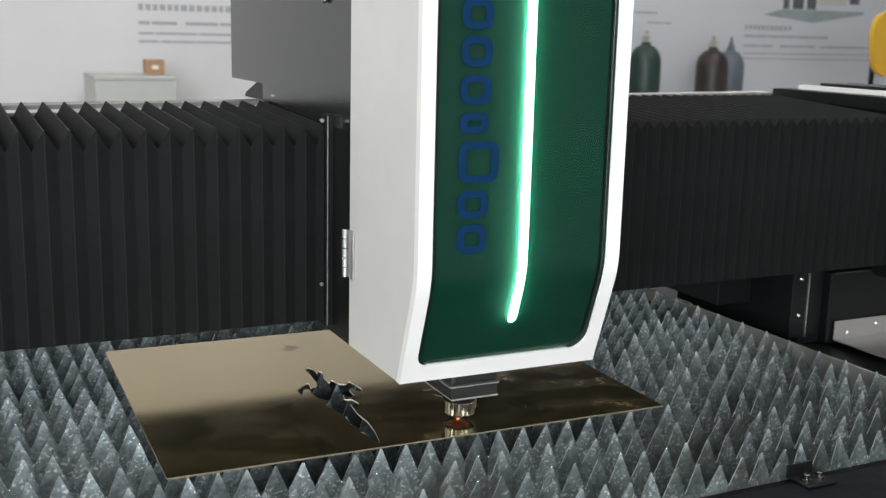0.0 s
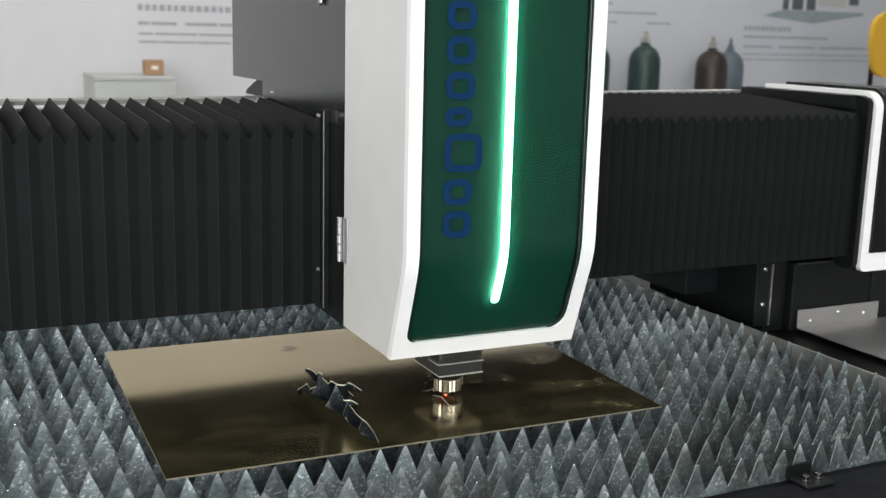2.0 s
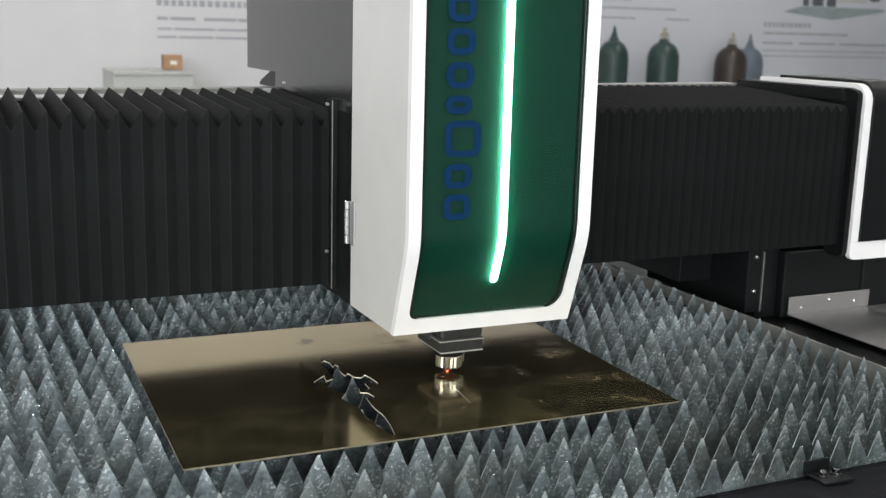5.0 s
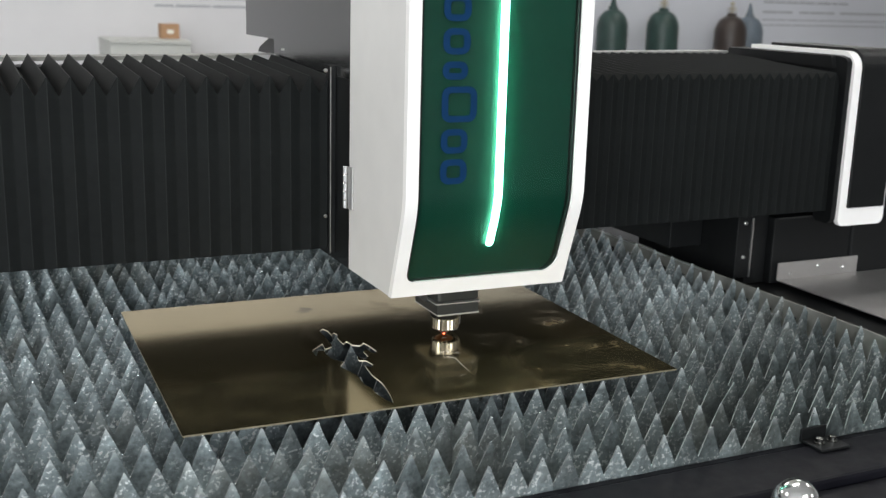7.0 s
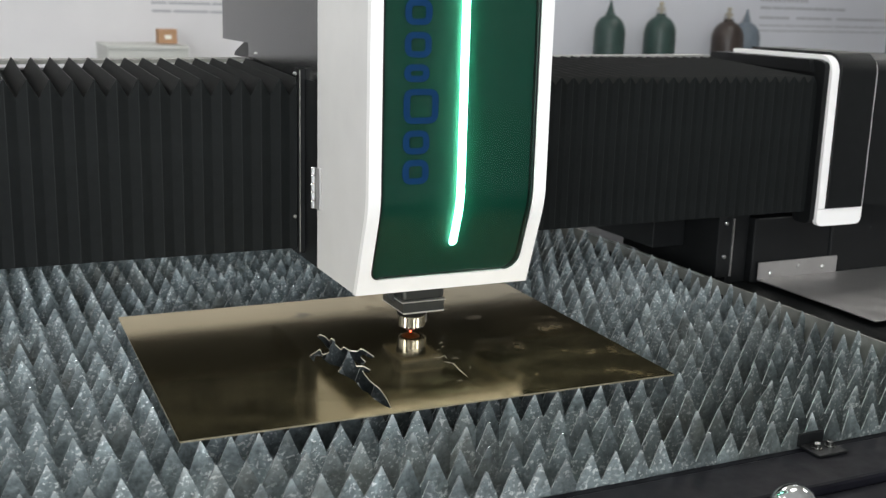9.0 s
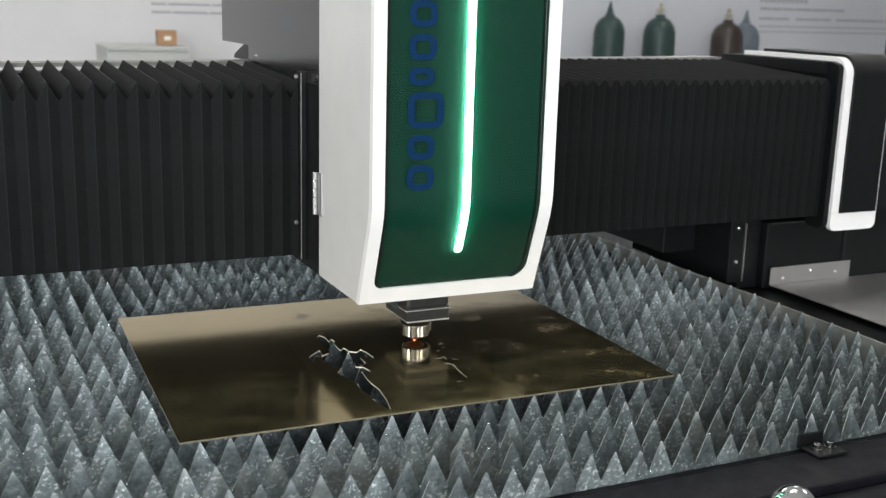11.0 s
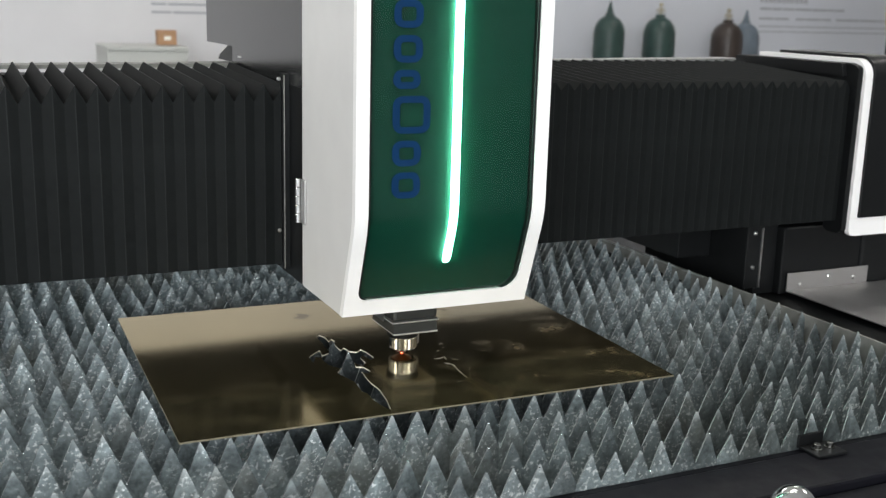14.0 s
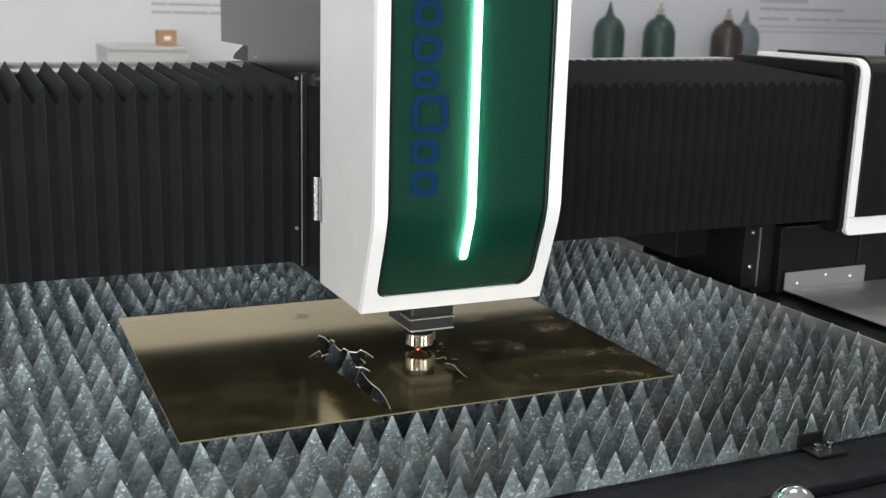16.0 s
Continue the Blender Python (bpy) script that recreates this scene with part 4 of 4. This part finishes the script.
# ---------------------------------------------------------------- the far wall
def gas_bottle(x, y, r, top, material, label, valve):
    b = thing("gas_bottle", (x, y, 0), label, "gas cylinder", "gas cylinders by the wall")
    s = top - 0.125
    prof = [(r * 0.9, 0.0), (r, 0.02), (r, s - 0.125), (r * 0.97, s - 0.09), (r * 0.86, s - 0.05), (r * 0.66, s - 0.015), (r * 0.42, s + 0.005), (r * 0.30, s + 0.012)]
    part("body", lathe(prof, (x, y, 0), 32), material, b, smooth=True)
    part("neck_ring", lathe([(r * 0.30, s + 0.0125), (r * 0.30, s + 0.035)], (x, y, 0), 20), material, b)
    if valve:
        v = part("valve", lathe([(0.013, s + 0.0355), (0.013, s + 0.066), (0.034, s + 0.070), (0.034, s + 0.080), (0.009, s + 0.084), (0.009, s + 0.100), (0.020, s + 0.104), (0.018, s + 0.118), (0.006, s + 0.128)], (x, y, 0), 14), M_VALVE, b, "brass valve")
        part("valve_outlet", lathe([(0.008, -0.045), (0.008, 0.045)], (x, y - 0.0005, s + 0.055), 10, "X"), M_STEEL, v)
    else:
        part("cap", lathe([(0.026, s + 0.0355), (0.024, s + 0.06), (0.014, s + 0.085), (0.008, s + 0.125)], (x, y, 0), 14), material, b)
    return b


def far_side():
    y = 6.3
    gas_bottle(4.780, y, 0.122, TOP + 0.49, M_BOTTLE_G, "grey-green gas cylinder by the white wall", False)
    gas_bottle(5.262, y, 0.128, TOP + 0.49, M_BOTTLE_G, "dark green gas cylinder with a brass valve", True)
    gas_bottle(5.950, y, 0.132, TOP + 0.460, M_BOTTLE_D, "dark red-brown gas cylinder with a valve", True)
    gas_bottle(6.240, y + 0.12, 0.122, TOP + 0.455, M_BOTTLE_B, "blue-grey gas cylinder with a cap", False)
    # low cabinet with a parcel
    c = thing("low_cabinet", (1.165, 6.3, 0), "low pale grey metal cabinet by the wall", "cabinet")
    part("body", box(0.915, 1.415, 6.02, 6.52, 0.05, TOP + 0.10, 0.004), M_CABINET, c)
    part("top", box(0.912, 1.418, 6.012, 6.53, TOP + 0.1005, TOP + 0.124, 0.004), M_CABINET, c)
    part("plinth", box(0.93, 1.40, 6.04, 6.50, 0, 0.0495), M_BLACK, c)
    p = thing("parcel", (1.32, 6.25, TOP + 0.128), "small brown cardboard box with a pale label", "box")
    part("carton", box(1.262, 1.380, 6.2, 6.30, TOP + 0.1285, TOP + 0.222, 0.002), M_CARD, p)
    part("label", box(1.30, 1.343, 6.198, 6.1995, TOP + 0.16, TOP + 0.185), M_PAPER, p)
    # printed sheets on the wall, with unreadable lines as bars
    for name, x0, x1, lines, pics in (
            ("wall_poster", 0.2, 2.6, ((1.30, 2.20, 0.655, 0.05), (1.30, 2.24, 0.560, 0.042), (1.30, 1.56, 0.455, 0.022), (1.62, 2.24, 0.455, 0.022), (1.30, 2.24, 0.385, 0.016), (1.30, 2.1, 0.33, 0.016)), False),
            ("wall_poster", 3.6, 9.6, ((6.56, 7.10, 0.545, 0.042), (6.56, 7.55, 0.470, 0.022), (6.56, 6.90, 0.385, 0.02), (6.98, 7.40, 0.385, 0.02), (7.46, 8.20, 0.385, 0.02),
                                       (6.56, 8.2, 0.318, 0.012), (6.56, 8.2, 0.272, 0.012), (4.45, 5.15, 0.71, 0.02), (4.45, 5.6, 0.64, 0.018), (4.45, 5.2, 0.56, 0.016), (5.5, 5.75, 0.56, 0.016)), True)):
        po = thing(name, ((x0 + x1) / 2, 6.636, 2.0), "large pale printed sheet with grey lines on the wall", "poster")
        part("sheet", box(x0, x1, 6.634, 6.6395, TOP - 0.2, TOP + 2.2), M_POSTER if pics else M_WALL, po)
        for a, b, q, t in lines:
            rng = random.Random(int(a * 100 + q * 1000))
            x = a
            while x < b - 0.01:
                w = t * rng.uniform(0.7, 1.0) if t > 0.03 else rng.uniform(0.06, 0.30)
                part("text_bar", box(x, min(b, x + w), 6.632, 6.6335, TOP + q - t / 2, TOP + q + t / 2), M_INK, po)
                x += w + max(0.012, t * 0.35)
        if pics:
            for a, b, q0, q1, m in ((6.98, 7.05, 0.72, 1.1, M_INKD), (7.09, 7.22, 0.72, 1.1, M_INKD),
                                    (7.26, 7.37, 0.72, 1.1, M_INKD), (7.40, 7.74, 0.76, 1.1, M_CABINET), (7.78, 7.90, 0.78, 1.1, M_INKD), (4.9, 5.3, 0.80, 0.86, M_INKG)):
                part("printed_shape", box(a, b, 6.632, 6.6335, TOP + q0, TOP + q1), m, po)
            # the printed machine stands on a slanting base
            part("printed_shape", prism([(6.76, TOP + 0.660), (7.35, TOP + 0.600), (7.98, TOP + 0.690), (7.96, TOP + 0.715), (6.98, TOP + 0.715)], "Y", 6.632, 6.6335), M_INKG, po)
    # yellow shell chair
    ch = thing("yellow_chair", (6.27, 4.5, 0), "yellow plastic shell bar chair with dark legs", "chair")
    shell = [(5.99, TOP + 0.20), (6.45, TOP + 0.20), (6.53, TOP + 0.42), (6.52, TOP + 0.58), (6.44, TOP + 0.67), (6.10, TOP + 0.68), (5.955, TOP + 0.62), (5.925, TOP + 0.52), (5.935, TOP + 0.40)]
    part("backrest", prism(smooth_outline([(x + 0.04, q) for x, q in shell]), "Y", 4.62, 4.66), M_YELLOW, ch)
    part("seat", box(5.99, 6.54, 4.24, 4.66, TOP - 0.06, TOP - 0.01, 0.02), M_YELLOW, ch)
    for lx in (6.025, 6.47):
        part("back_post", box(lx, lx + 0.03, 4.6605, 4.685, TOP - 0.06, TOP + 0.40, 0.004), M_BLACK, ch)
        for ly in (4.27, 4.6):
            part("leg", box(lx, lx + 0.03, ly, ly + 0.03, 0, TOP - 0.0605, 0.004), M_BLACK, ch)




def spark_spray():
    """Molten droplets under the sheet, strewn along the cut and out to the front and back."""
    s = thing("spark_spray", (0.45, 0.22, TOP - 0.13), "orange glowing molten sparks below the slats", "sparks")
    rng = random.Random(11)
    bm = bmesh.new()
    for k in range(96):
        x = 0.405 + rng.gauss(0, 0.028)
        y = rng.uniform(0.125, 0.34)
        if k % 6 == 0:
            x, y = 0.40 + rng.gauss(0, 0.06), rng.uniform(0.55, 0.76)
        if k % 7 == 1:
            x, y = 0.365 + rng.gauss(0, 0.045), rng.uniform(-0.11, 0.08)
        cell = round(y / STEP - 0.5) + 0.5
        y = ROW0 + cell * STEP + rng.uniform(-0.012, 0.012)
        z = TOP - (rng.uniform(0.035, 0.08) if 0.10 < y < 0.36 else rng.uniform(0.074, 0.108))
        m = Matrix.Translation((x, y, z)) @ Euler((rng.uniform(-1, 1), rng.uniform(-1, 1), 0)).to_matrix().to_4x4() @ Matrix.Diagonal((0.0026, 0.0026, 0.008, 1))
        bmesh.ops.create_icosphere(bm, subdivisions=1, radius=1, matrix=m)
    part("droplets", bm, M_SPARK, s)
    return s


BED = cutting_bed()
SHEET = brass_sheet()
GANTRY = gantry()
HEAD = laser_unit()
far_side()
SPARKS = spark_spray()


# ---------------------------------------------------------------- what moves
def motions():
    g0, h0 = GANTRY.location.copy(), HEAD.location.copy()
    walk(GANTRY, [(t, pose(g0.x, g0.y + dy, g0.z)) for t, dx, dy in TRAVEL])
    walk(HEAD, [(t, pose(h0.x + dx, h0.y + dy, h0.z)) for t, dx, dy in TRAVEL])
    # the sparks leap up from under the tray for a moment and fall back
    s0 = SPARKS.location.copy()
    low = -0.40
    walk(SPARKS, [(t, pose(s0.x + dx, s0.y, s0.z + dz)) for t, dx, dz in (
        (0, 0, low), (7.3, 0, low), (7.4, 0, low), (7.5, 0, 0), (7.6, 0.01, low), (7.7, 0, low),
        (11.1, 0, low), (11.2, 0, low), (11.3, 0, 0), (11.5, 0.01, -0.010), (11.6, 0, low), (11.7, 0, low), (16, 0, low))])
    for ob, x, u in PLEATS:
        walk(ob, [(t, pose(x + u * dx, ob.location.y, ob.location.z)) for t, dx, dy in TRAVEL])


motions()
